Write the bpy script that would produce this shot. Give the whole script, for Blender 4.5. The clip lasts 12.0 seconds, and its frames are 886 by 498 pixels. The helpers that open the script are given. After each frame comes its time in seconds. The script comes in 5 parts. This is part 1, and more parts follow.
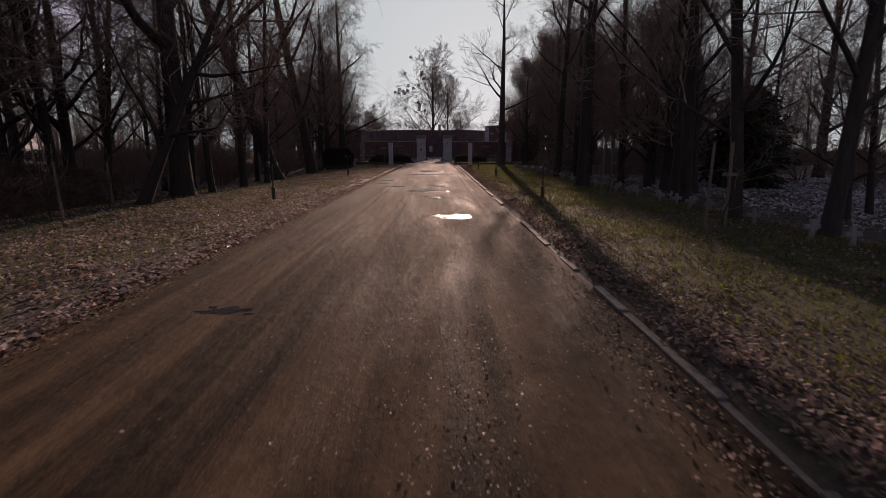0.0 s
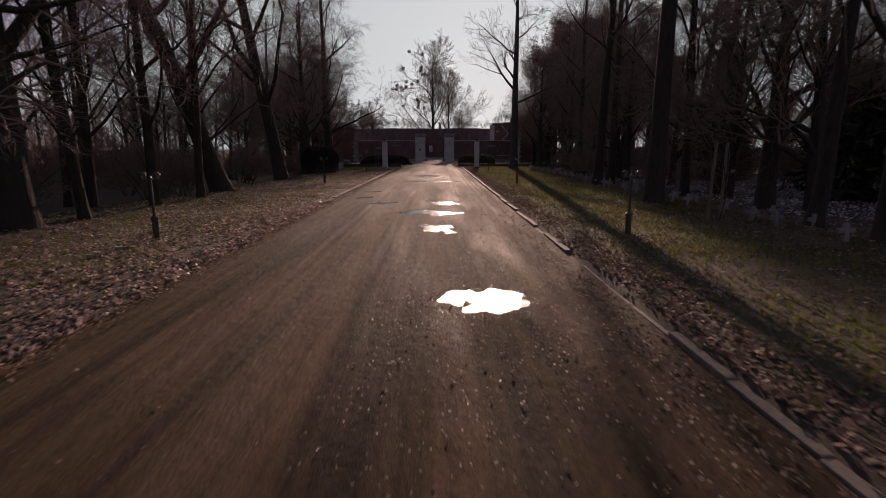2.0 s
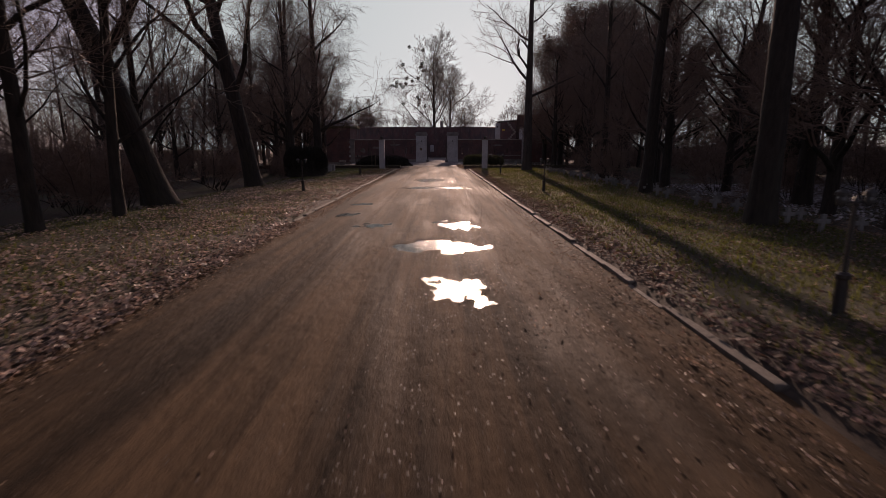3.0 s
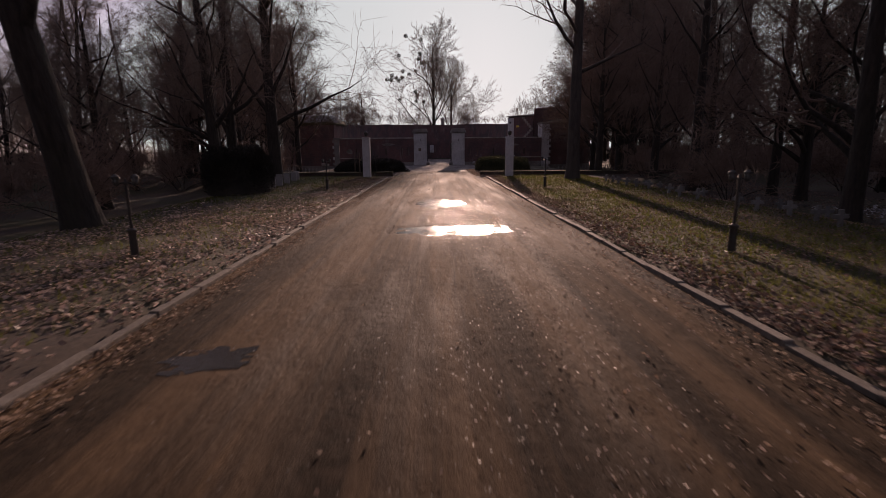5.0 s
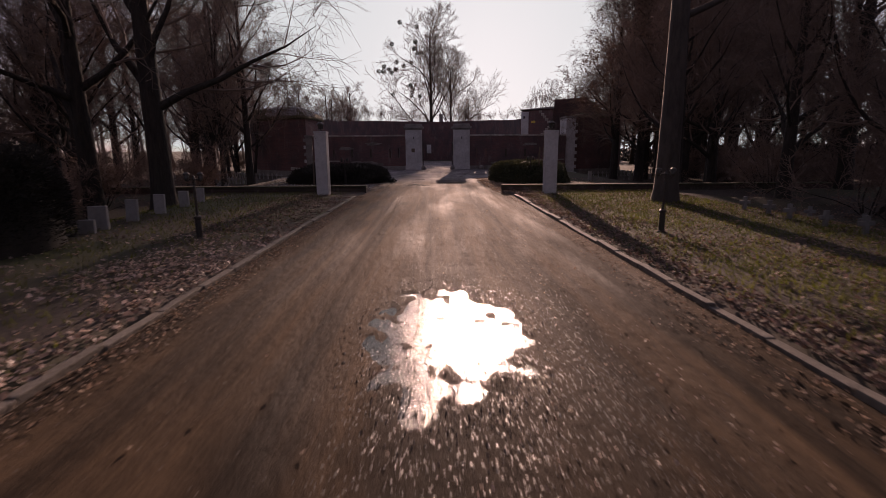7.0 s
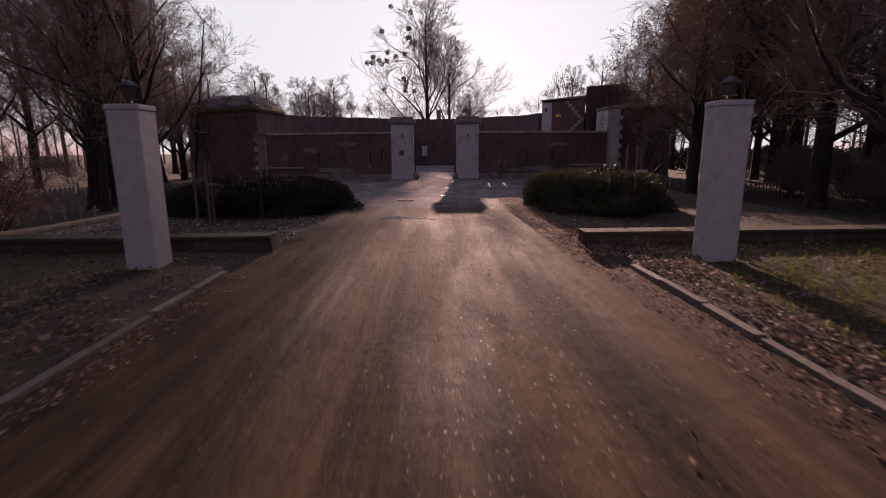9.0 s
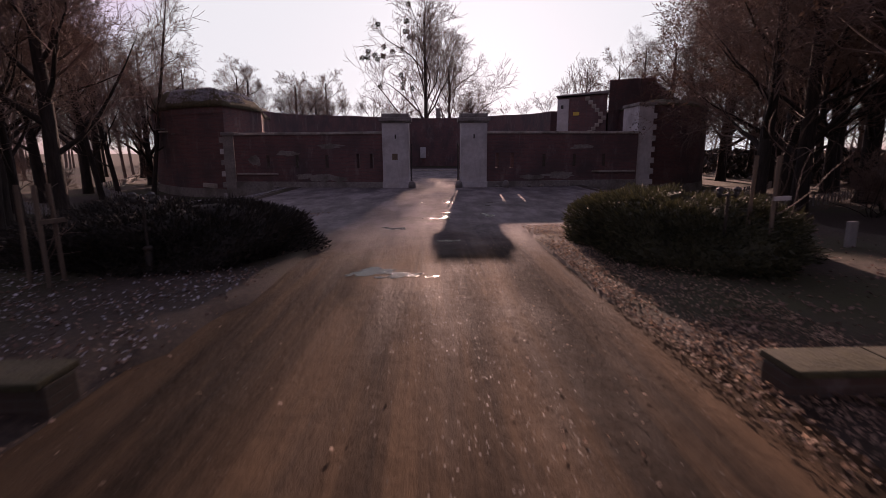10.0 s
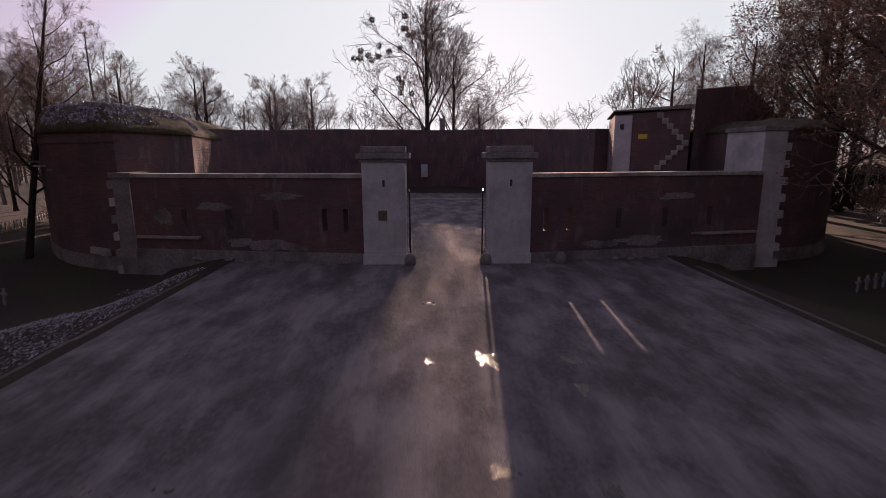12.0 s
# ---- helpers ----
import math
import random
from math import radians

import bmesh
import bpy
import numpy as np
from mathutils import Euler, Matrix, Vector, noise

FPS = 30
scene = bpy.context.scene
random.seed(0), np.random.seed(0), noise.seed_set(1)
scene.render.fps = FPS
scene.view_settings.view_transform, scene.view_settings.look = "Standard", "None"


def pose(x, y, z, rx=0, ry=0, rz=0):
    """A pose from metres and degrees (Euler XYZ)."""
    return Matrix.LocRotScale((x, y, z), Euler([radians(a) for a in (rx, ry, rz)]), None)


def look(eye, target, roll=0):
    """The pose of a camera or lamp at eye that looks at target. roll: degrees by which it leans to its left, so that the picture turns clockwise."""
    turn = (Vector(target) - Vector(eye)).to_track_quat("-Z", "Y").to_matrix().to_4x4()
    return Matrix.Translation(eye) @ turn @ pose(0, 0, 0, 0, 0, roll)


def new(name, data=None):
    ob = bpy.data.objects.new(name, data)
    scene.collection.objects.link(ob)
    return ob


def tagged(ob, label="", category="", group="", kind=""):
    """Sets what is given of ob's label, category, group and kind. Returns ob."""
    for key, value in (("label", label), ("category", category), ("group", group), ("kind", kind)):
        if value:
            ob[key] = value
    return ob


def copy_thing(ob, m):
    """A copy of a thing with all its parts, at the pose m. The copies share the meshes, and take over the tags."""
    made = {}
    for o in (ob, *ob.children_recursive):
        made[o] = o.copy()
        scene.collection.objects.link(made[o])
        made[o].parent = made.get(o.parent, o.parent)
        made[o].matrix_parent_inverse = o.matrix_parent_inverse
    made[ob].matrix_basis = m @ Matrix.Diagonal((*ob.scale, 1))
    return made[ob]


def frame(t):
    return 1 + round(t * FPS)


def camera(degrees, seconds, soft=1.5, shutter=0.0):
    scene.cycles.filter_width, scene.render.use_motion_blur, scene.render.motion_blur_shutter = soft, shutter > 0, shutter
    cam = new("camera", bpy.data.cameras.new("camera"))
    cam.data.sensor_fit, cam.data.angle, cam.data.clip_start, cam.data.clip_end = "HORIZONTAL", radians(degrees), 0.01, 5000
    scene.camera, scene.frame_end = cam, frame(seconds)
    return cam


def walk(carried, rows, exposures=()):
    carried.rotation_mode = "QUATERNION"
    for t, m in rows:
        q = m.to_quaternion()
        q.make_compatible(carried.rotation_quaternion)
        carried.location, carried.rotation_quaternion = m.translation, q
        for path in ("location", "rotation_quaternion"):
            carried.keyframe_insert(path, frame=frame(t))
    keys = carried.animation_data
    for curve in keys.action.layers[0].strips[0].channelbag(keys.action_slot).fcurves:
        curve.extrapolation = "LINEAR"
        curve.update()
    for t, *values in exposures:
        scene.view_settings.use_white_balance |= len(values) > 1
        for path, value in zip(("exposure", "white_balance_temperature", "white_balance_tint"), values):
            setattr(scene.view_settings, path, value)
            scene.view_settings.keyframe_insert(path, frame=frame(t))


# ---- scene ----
cam = camera(84.0, 12.0, soft=0.8, shutter=0.25)
PATH = [
    (0, (1.034, -8.347, 1.835), (1.051, -6.387, 1.436), 0.1),
    (1, (0.945, -4.988, 1.812), (0.962, -3.028, 1.413), 0.05),
    (1.5, (0.915, -2.925, 1.805), (0.931, -0.965, 1.406), 0.0),
    (2, (0.828, -0.603, 1.828), (0.846, 1.357, 1.428), -0.03),
    (2.5, (0.687, 1.886, 1.824), (0.705, 3.845, 1.422), -0.08),
    (3, (0.55, 4.576, 1.808), (0.566, 6.535, 1.407), -0.1),
    (5, (-0.017, 16.85, 1.772), (0.006, 18.81, 1.373), -0.4),
    (5.5, (-0.06, 19.687, 1.765), (-0.036, 21.646, 1.364), -0.35),
    (6, (-0.12, 22.652, 1.78), (-0.09, 24.612, 1.38), -0.3),
    (6.5, (-0.086, 25.66, 1.806), (-0.054, 27.619, 1.407), -0.35),
    (7, (-0.01, 28.658, 1.813), (0.022, 30.618, 1.414), -0.35),
    (9, (0.044, 40.645, 1.797), (0.087, 42.606, 1.406), -0.5),
    (9.5, (-0.0, 43.458, 1.812), (0.047, 45.419, 1.419), -0.25),
    (10, (0.035, 46.05, 1.995), (0.084, 48.011, 1.604), -0.3),
    (10.5, (-0.008, 48.784, 2.234), (0.045, 50.745, 1.846), -0.3),
    (11, (-0.085, 51.469, 2.617), (-0.031, 53.43, 2.229), -0.2),
    (11.5, (-0.19, 54.17, 3.2), (-0.135, 56.132, 2.813), -0.15),
    (12, (-0.292, 56.923, 3.785), (-0.24, 58.885, 3.4), -0.2),
]
walk(cam, [(t, look(eye, target, roll)) for t, eye, target, roll in PATH],
     exposures=[(0, 0.1, 7000, 39), (1, 0.18, 7050, 39), (3, 0.15, 7100, 39), (5.5, 0.34, 7250, 43), (7.5, 0.5, 7250, 46), (9.5, 0.7, 7200, 52), (11, 0.7, 7150, 49), (12, 0.62, 7050, 46)])

# ---- sky and sun: a low winter sun ahead, a little to the right of the road ----
SUN_AZ, SUN_EL = 5.0, 12.0
world = bpy.data.worlds.new("winter_sky")
scene.world = world
world.use_nodes = True
wn = world.node_tree
wn.nodes.clear()
sky = wn.nodes.new("ShaderNodeTexSky")
sky.sky_type = "NISHITA"
sky.sun_disc = False
sky.sun_elevation, sky.sun_rotation = radians(SUN_EL), radians(SUN_AZ)
sky.air_density, sky.dust_density, sky.ozone_density = 1.0, 2.0, 1.0
hsv = wn.nodes.new("ShaderNodeHueSaturation")
hsv.inputs["Saturation"].default_value = 0.5
tint = wn.nodes.new("ShaderNodeVectorMath")
tint.operation = "MULTIPLY"
tint.inputs[1].default_value = (0.0715, 0.0755, 0.086)
low = wn.nodes.new("ShaderNodeVectorMath")
low.operation = "MINIMUM"
low.inputs[1].default_value = (0.4, 0.55, 0.525)
glare = wn.nodes.new("ShaderNodeVectorMath")
glare.operation = "SUBTRACT"
soften = wn.nodes.new("ShaderNodeVectorMath")
soften.operation = "SCALE"
soften.inputs["Scale"].default_value = 0.03
haze = wn.nodes.new("ShaderNodeVectorMath")
bg = wn.nodes.new("ShaderNodeBackground")
wo = wn.nodes.new("ShaderNodeOutputWorld")
wn.links.new(sky.outputs["Color"], hsv.inputs["Color"])
wn.links.new(hsv.outputs["Color"], tint.inputs[0])
wn.links.new(tint.outputs[0], low.inputs[0])
wn.links.new(tint.outputs[0], glare.inputs[0])
wn.links.new(low.outputs[0], glare.inputs[1])
wn.links.new(glare.outputs[0], soften.inputs[0])
wn.links.new(low.outputs[0], haze.inputs[0])
wn.links.new(soften.outputs[0], haze.inputs[1])
wn.links.new(haze.outputs[0], bg.inputs["Color"])
wn.links.new(bg.outputs[0], wo.inputs["Surface"])

sun_data = bpy.data.lights.new("sun", "SUN")
sun_data.energy, sun_data.angle, sun_data.color = 3.6, radians(0.55), (1.0, 0.81, 0.6)
sun = new("sun", sun_data)
az, el = radians(SUN_AZ), radians(SUN_EL)
to_sun = Vector((math.sin(az) * math.cos(el), math.cos(az) * math.cos(el), math.sin(el)))
sun.matrix_world = look((20, 90, 60), Vector((20, 90, 60)) - to_sun)


# ---- materials ----
def surface(name, c1, c2, scale, rough=0.85, bump=0.3, bump_scale=None, c3=None, scale3=0.4, amount3=0.6,
            metal=0.0, stretch=(1, 1, 1), spread=0.0, translucent=0.0, island=False, depth=0.02):
    """A matt surface: grain between c1 and c2, stains of c3 at a larger scale, relief, and a spread of tone from piece to piece."""
    m = bpy.data.materials.new(name)
    m.use_nodes = True
    nt = m.node_tree
    n, k = nt.nodes, nt.links
    bsdf = n["Principled BSDF"]
    tc = n.new("ShaderNodeTexCoord")
    mp = n.new("ShaderNodeMapping")
    mp.inputs["Scale"].default_value = stretch
    k.new(tc.outputs["Object"], mp.inputs["Vector"])
    t1 = n.new("ShaderNodeTexNoise")
    t1.inputs["Scale"].default_value, t1.inputs["Detail"].default_value, t1.inputs["Roughness"].default_value = scale, 7, 0.65
    k.new(mp.outputs[0], t1.inputs["Vector"])
    r1 = n.new("ShaderNodeValToRGB")
    r1.color_ramp.elements[0].position, r1.color_ramp.elements[1].position = 0.3, 0.7
    r1.color_ramp.elements[0].color, r1.color_ramp.elements[1].color = (*c1, 1), (*c2, 1)
    k.new(t1.outputs["Fac"], r1.inputs["Fac"])
    col = r1.outputs["Color"]
    if c3:
        t3 = n.new("ShaderNodeTexNoise")
        t3.inputs["Scale"].default_value, t3.inputs["Detail"].default_value = scale3, 5
        k.new(mp.outputs[0], t3.inputs["Vector"])
        r3 = n.new("ShaderNodeValToRGB")
        r3.color_ramp.elements[0].position, r3.color_ramp.elements[1].position = 0.45, 0.68
        r3.color_ramp.elements[1].color = (amount3, amount3, amount3, 1)
        k.new(t3.outputs["Fac"], r3.inputs["Fac"])
        mx = n.new("ShaderNodeMix")
        mx.data_type = "RGBA"
        mx.inputs[7].default_value = (*c3, 1)
        k.new(r3.outputs["Color"], mx.inputs[0])
        k.new(col, mx.inputs[6])
        col = mx.outputs[2]
    if spread:
        rnd = n.new("ShaderNodeNewGeometry" if island else "ShaderNodeObjectInfo")
        mr = n.new("ShaderNodeMapRange")
        mr.inputs[3].default_value, mr.inputs[4].default_value = 1 - spread, 1 + spread
        k.new(rnd.outputs["Random Per Island" if island else "Random"], mr.inputs[0])
        vm = n.new("ShaderNodeVectorMath")
        vm.operation = "SCALE"
        k.new(col, vm.inputs[0])
        k.new(mr.outputs[0], vm.inputs["Scale"])
        col = vm.outputs[0]
    k.new(col, bsdf.inputs["Base Color"])
    bsdf.inputs["Roughness"].default_value, bsdf.inputs["Metallic"].default_value = rough, metal
    if bump:
        t2 = n.new("ShaderNodeTexNoise")
        t2.inputs["Scale"].default_value, t2.inputs["Detail"].default_value = bump_scale or scale * 2, 8
        k.new(mp.outputs[0], t2.inputs["Vector"])
        b = n.new("ShaderNodeBump")
        b.inputs["Strength"].default_value, b.inputs["Distance"].default_value = bump, depth
        k.new(t2.outputs["Fac"], b.inputs["Height"])
        k.new(b.outputs[0], bsdf.inputs["Normal"])
    if translucent:
        tr = n.new("ShaderNodeBsdfTranslucent")
        k.new(col, tr.inputs["Color"])
        ms = n.new("ShaderNodeMixShader")
        ms.inputs[0].default_value = translucent
        k.new(bsdf.outputs[0], ms.inputs[1])
        k.new(tr.outputs[0], ms.inputs[2])
        k.new(ms.outputs[0], n["Material Output"].inputs["Surface"])
    return m


def brick_surface(name, c1, c2, mortar, stain, amount=0.7, bloom=0.7):
    m = bpy.data.materials.new(name)
    m.use_nodes = True
    n, k = m.node_tree.nodes, m.node_tree.links
    bsdf = n["Principled BSDF"]
    tc = n.new("ShaderNodeTexCoord")
    sp = n.new("ShaderNodeSeparateXYZ")
    k.new(tc.outputs["Object"], sp.inputs[0])
    ad = n.new("ShaderNodeMath")
    k.new(sp.outputs[0], ad.inputs[0])
    k.new(sp.outputs[1], ad.inputs[1])
    cb = n.new("ShaderNodeCombineXYZ")
    k.new(ad.outputs[0], cb.inputs[0])
    k.new(sp.outputs[2], cb.inputs[1])
    br = n.new("ShaderNodeTexBrick")
    br.inputs["Color1"].default_value, br.inputs["Color2"].default_value, br.inputs["Mortar"].default_value = (*c1, 1), (*c2, 1), (*mortar, 1)
    for key, v in (("Scale", 1.0), ("Mortar Size", 0.008), ("Brick Width", 0.27), ("Row Height", 0.078), ("Bias", -0.2)):
        br.inputs[key].default_value = v
    k.new(cb.outputs[0], br.inputs["Vector"])
    t = n.new("ShaderNodeTexNoise")
    t.inputs["Scale"].default_value, t.inputs["Detail"].default_value = 0.55, 9
    k.new(tc.outputs["Object"], t.inputs["Vector"])
    r = n.new("ShaderNodeValToRGB")
    r.color_ramp.elements[0].position, r.color_ramp.elements[1].position = 0.42, 0.66
    r.color_ramp.elements[1].color = (amount, amount, amount, 1)
    k.new(t.outputs["Fac"], r.inputs["Fac"])
    mx = n.new("ShaderNodeMix")
    mx.data_type = "RGBA"
    mx.inputs[7].default_value = (*stain, 1)
    k.new(r.outputs["Color"], mx.inputs[0])
    k.new(br.outputs["Color"], mx.inputs[6])
    # pale lime bloom running down the face
    lm = n.new("ShaderNodeMapping")
    lm.inputs["Scale"].default_value = (1.6, 1.6, 0.55)
    k.new(tc.outputs["Object"], lm.inputs["Vector"])
    lt = n.new("ShaderNodeTexNoise")
    lt.inputs["Scale"].default_value, lt.inputs["Detail"].default_value, lt.inputs["Roughness"].default_value = 1.1, 9, 0.72
    k.new(lm.outputs[0], lt.inputs["Vector"])
    lr = n.new("ShaderNodeValToRGB")
    lr.color_ramp.elements[0].position, lr.color_ramp.elements[1].position = 0.54, 0.74
    lr.color_ramp.elements[1].color = (bloom, bloom, bloom, 1)
    k.new(lt.outputs["Fac"], lr.inputs["Fac"])
    lx = n.new("ShaderNodeMix")
    lx.data_type = "RGBA"
    lx.inputs[7].default_value = (0.3, 0.27, 0.26, 1)
    k.new(lr.outputs["Color"], lx.inputs[0])
    k.new(mx.outputs[2], lx.inputs[6])
    k.new(lx.outputs[2], bsdf.inputs["Base Color"])
    bsdf.inputs["Roughness"].default_value = 0.9
    b = n.new("ShaderNodeBump")
    b.inputs["Strength"].default_value, b.inputs["Distance"].default_value, b.invert = 0.6, 0.012, True
    k.new(br.outputs["Fac"], b.inputs["Height"])
    b2 = n.new("ShaderNodeBump")
    b2.inputs["Strength"].default_value, b2.inputs["Distance"].default_value = 0.4, 0.01
    t2 = n.new("ShaderNodeTexNoise")
    t2.inputs["Scale"].default_value = 30
    k.new(tc.outputs["Object"], t2.inputs["Vector"])
    k.new(t2.outputs["Fac"], b2.inputs["Height"])
    k.new(b.outputs[0], b2.inputs["Normal"])
    k.new(b2.outputs[0], bsdf.inputs["Normal"])
    return m


def earth_surface(name, avenue, square, damp_rough):
    """Packed earth: wheel marks and painted shadow streaks drawn out along the road, darker damp patches with a dull
    shine, grit and small stones.
    """
    m = bpy.data.materials.new(name)
    m.use_nodes = True
    n, k = m.node_tree.nodes, m.node_tree.links
    bsdf = n["Principled BSDF"]
    tc = n.new("ShaderNodeTexCoord")

    def noise_tex(scale, detail, stretch, rough=0.62):
        mp = n.new("ShaderNodeMapping")
        mp.inputs["Scale"].default_value = stretch
        k.new(tc.outputs["Object"], mp.inputs["Vector"])
        t = n.new("ShaderNodeTexNoise")
        t.inputs["Scale"].default_value, t.inputs["Detail"].default_value, t.inputs["Roughness"].default_value = scale, detail, rough
        k.new(mp.outputs[0], t.inputs["Vector"])
        return t.outputs["Fac"]

    def ramp(fac, p0, p1, a, b):
        r = n.new("ShaderNodeValToRGB")
        r.color_ramp.elements[0].position, r.color_ramp.elements[1].position = p0, p1
        r.color_ramp.elements[0].color, r.color_ramp.elements[1].color = (*a, 1), (*b, 1)
        k.new(fac, r.inputs["Fac"])
        return r.outputs["Color"]

    def mix(fac, a, b):
        mx = n.new("ShaderNodeMix")
        mx.data_type = "RGBA"
        if isinstance(fac, float):
            mx.inputs[0].default_value = fac
        else:
            k.new(fac, mx.inputs[0])
        for s, v in ((6, a), (7, b)):
            if isinstance(v, tuple):
                mx.inputs[s].default_value = (*v, 1)
            else:
                k.new(v, mx.inputs[s])
        return mx.outputs[2]

    def bump(height, strength, dist, normal=None, invert=False):
        b = n.new("ShaderNodeBump")
        b.inputs["Strength"].default_value, b.inputs["Distance"].default_value, b.invert = strength, dist, invert
        k.new(height, b.inputs["Height"])
        if normal:
            k.new(normal, b.inputs["Normal"])
        return b.outputs[0]

    sp = n.new("ShaderNodeSeparateXYZ")
    k.new(tc.outputs["Object"], sp.inputs[0])
    wob = n.new("ShaderNodeMath")
    wob.operation = "MULTIPLY_ADD"
    wob.inputs[1].default_value = 7.0
    k.new(noise_tex(0.5, 5, (1, 1, 1)), wob.inputs[0])
    k.new(sp.outputs[1], wob.inputs[2])
    area = n.new("ShaderNodeMapRange")
    area.inputs[1].default_value, area.inputs[2].default_value = 58.5, 63.5
    k.new(wob.outputs[0], area.inputs[0])
    dark, light, grit, stain = (mix(area.outputs[0], a, b) for a, b in zip(avenue, square))
    tracks_and_shade = mix(area.outputs[0], noise_tex(1.0, 6, (1.6, 0.07, 1)), noise_tex(1.0, 6, (1.1, 0.5, 1)))
    fine_tracks = noise_tex(1.0, 7, (4.6, 0.4, 1))
    grain = noise_tex(11.0, 9, (1, 0.7, 1))
    patches = noise_tex(0.6, 7, (1, 0.5, 1))
    damp = noise_tex(0.8, 8, (1.4, 0.22, 1))
    # colour bands for wheel marks, with shadow streaks of trunks and limbs painted in
    col = mix(ramp(tracks_and_shade, 0.41, 0.58, (0, 0, 0), (1, 1, 1)), dark, light)
    col = mix(ramp(fine_tracks, 0.45, 0.66, (0, 0, 0), (0.32, 0.32, 0.32)), col, dark)
    col = mix(ramp(grain, 0.42, 0.72, (0, 0, 0), (0.45, 0.45, 0.45)), col, grit)
    col = mix(ramp(patches, 0.5, 0.66, (0, 0, 0), (0.75, 0.75, 0.75)), col, stain)
    wet = ramp(damp, 0.46, 0.7, (0, 0, 0), (1, 1, 1))
    # the sodden middle of the avenue round the large puddles
    edge = noise_tex(1.2, 6, (1, 0.35, 1))
    across = n.new("ShaderNodeMath")
    across.operation = "SUBTRACT"
    across.inputs[1].default_value = 0.5
    k.new(sp.outputs[0], across.inputs[0])
    off = n.new("ShaderNodeMath")
    off.operation = "ABSOLUTE"
    k.new(across.outputs[0], off.inputs[0])
    frayed = n.new("ShaderNodeMath")
    frayed.operation = "MULTIPLY_ADD"
    frayed.inputs[1].default_value = 2.2
    k.new(edge, frayed.inputs[0])
    k.new(off.outputs[0], frayed.inputs[2])
    zone = n.new("ShaderNodeMapRange")
    for i, v in ((1, 1.7), (2, 2.3), (3, 1.0), (4, 0.0)):
        zone.inputs[i].default_value = v
    k.new(frayed.outputs[0], zone.inputs[0])
    along = n.new("ShaderNodeMapRange")
    for i, v in ((1, 24.5), (2, 28.5), (3, 0.0), (4, 1.0)):
        along.inputs[i].default_value = v
    k.new(sp.outputs[1], along.inputs[0])
    ends = n.new("ShaderNodeMapRange")
    for i, v in ((1, 34.0), (2, 38.0), (3, 1.0), (4, 0.0)):
        ends.inputs[i].default_value = v
    k.new(sp.outputs[1], ends.inputs[0])
    prod = n.new("ShaderNodeMath")
    prod.operation = "MULTIPLY"
    k.new(zone.outputs[0], prod.inputs[0])
    k.new(along.outputs[0], prod.inputs[1])
    sodden = n.new("ShaderNodeMath")
    sodden.operation = "MULTIPLY"
    k.new(prod.outputs[0], sodden.inputs[0])
    k.new(ends.outputs[0], sodden.inputs[1])
    damp_col = mix(wet, col, mix(0.5, col, stain))
    k.new(mix(sodden.outputs[0], damp_col, mix(0.55, damp_col, stain)), bsdf.inputs["Base Color"])
    d = damp_rough
    k.new(mix(sodden.outputs[0], mix(wet, (0.9, 0.9, 0.9), (d, d, d)), (0.8, 0.8, 0.8)), bsdf.inputs["Roughness"])
    bsdf.inputs["Specular IOR Level"].default_value = 0.1
    pits = bump(noise_tex(5, 10, (1, 0.5, 1), 0.7), 0.7, 0.05)
    vor = n.new("ShaderNodeTexVoronoi")
    vor.inputs["Scale"].default_value = 55
    k.new(tc.outputs["Object"], vor.inputs["Vector"])
    k.new(bump(vor.outputs["Distance"], 0.3, 0.006, pits, True), bsdf.inputs["Normal"])
    return m


def water_surface():
    m = bpy.data.materials.new("puddle_water")
    m.use_nodes = True
    n, k = m.node_tree.nodes, m.node_tree.links
    bsdf = n["Principled BSDF"]
    bsdf.inputs["Base Color"].default_value = (0.05, 0.046, 0.04, 1)
    bsdf.inputs["IOR"].default_value = 1.33
    t = n.new("ShaderNodeTexNoise")
    t.inputs["Scale"].default_value, t.inputs["Detail"].default_value = 38, 4
    tc = n.new("ShaderNodeTexCoord")
    k.new(tc.outputs["Object"], t.inputs["Vector"])
    b = n.new("ShaderNodeBump")
    b.inputs["Strength"].default_value, b.inputs["Distance"].default_value = 0.65, 0.012
    k.new(t.outputs["Fac"], b.inputs["Height"])
    k.new(b.outputs[0], bsdf.inputs["Normal"])
    t2 = n.new("ShaderNodeTexNoise")
    t2.inputs["Scale"].default_value, t2.inputs["Detail"].default_value = 2.2, 5
    k.new(tc.outputs["Object"], t2.inputs["Vector"])
    mr = n.new("ShaderNodeMapRange")
    mr.inputs[1].default_value, mr.inputs[2].default_value, mr.inputs[3].default_value, mr.inputs[4].default_value = 0.35, 0.65, 0.1, 0.2
    k.new(t2.outputs["Fac"], mr.inputs[0])
    k.new(mr.outputs[0], bsdf.inputs["Roughness"])
    return m


EARTH = earth_surface("packed_brown_earth", ((0.022, 0.0142, 0.0085), (0.14, 0.087, 0.047), (0.085, 0.056, 0.034), (0.028, 0.0185, 0.0115)),
                      ((0.14, 0.126, 0.125), (0.3, 0.275, 0.27), (0.31, 0.288, 0.284), (0.095, 0.086, 0.086)), 0.7)
WATER = water_surface()
LITTER = surface("leaf_litter_and_grass", (0.022, 0.016, 0.012), (0.08, 0.056, 0.04), 14, 0.95, 0.6, 45, (0.045, 0.056, 0.014), 0.22, 0.85, depth=0.015)
KERB = surface("weathered_kerb_stone", (0.1, 0.086, 0.072), (0.21, 0.185, 0.155), 14, 0.85, 0.4, 40, (0.12, 0.1, 0.075), 1.5, 0.8, spread=0.2)
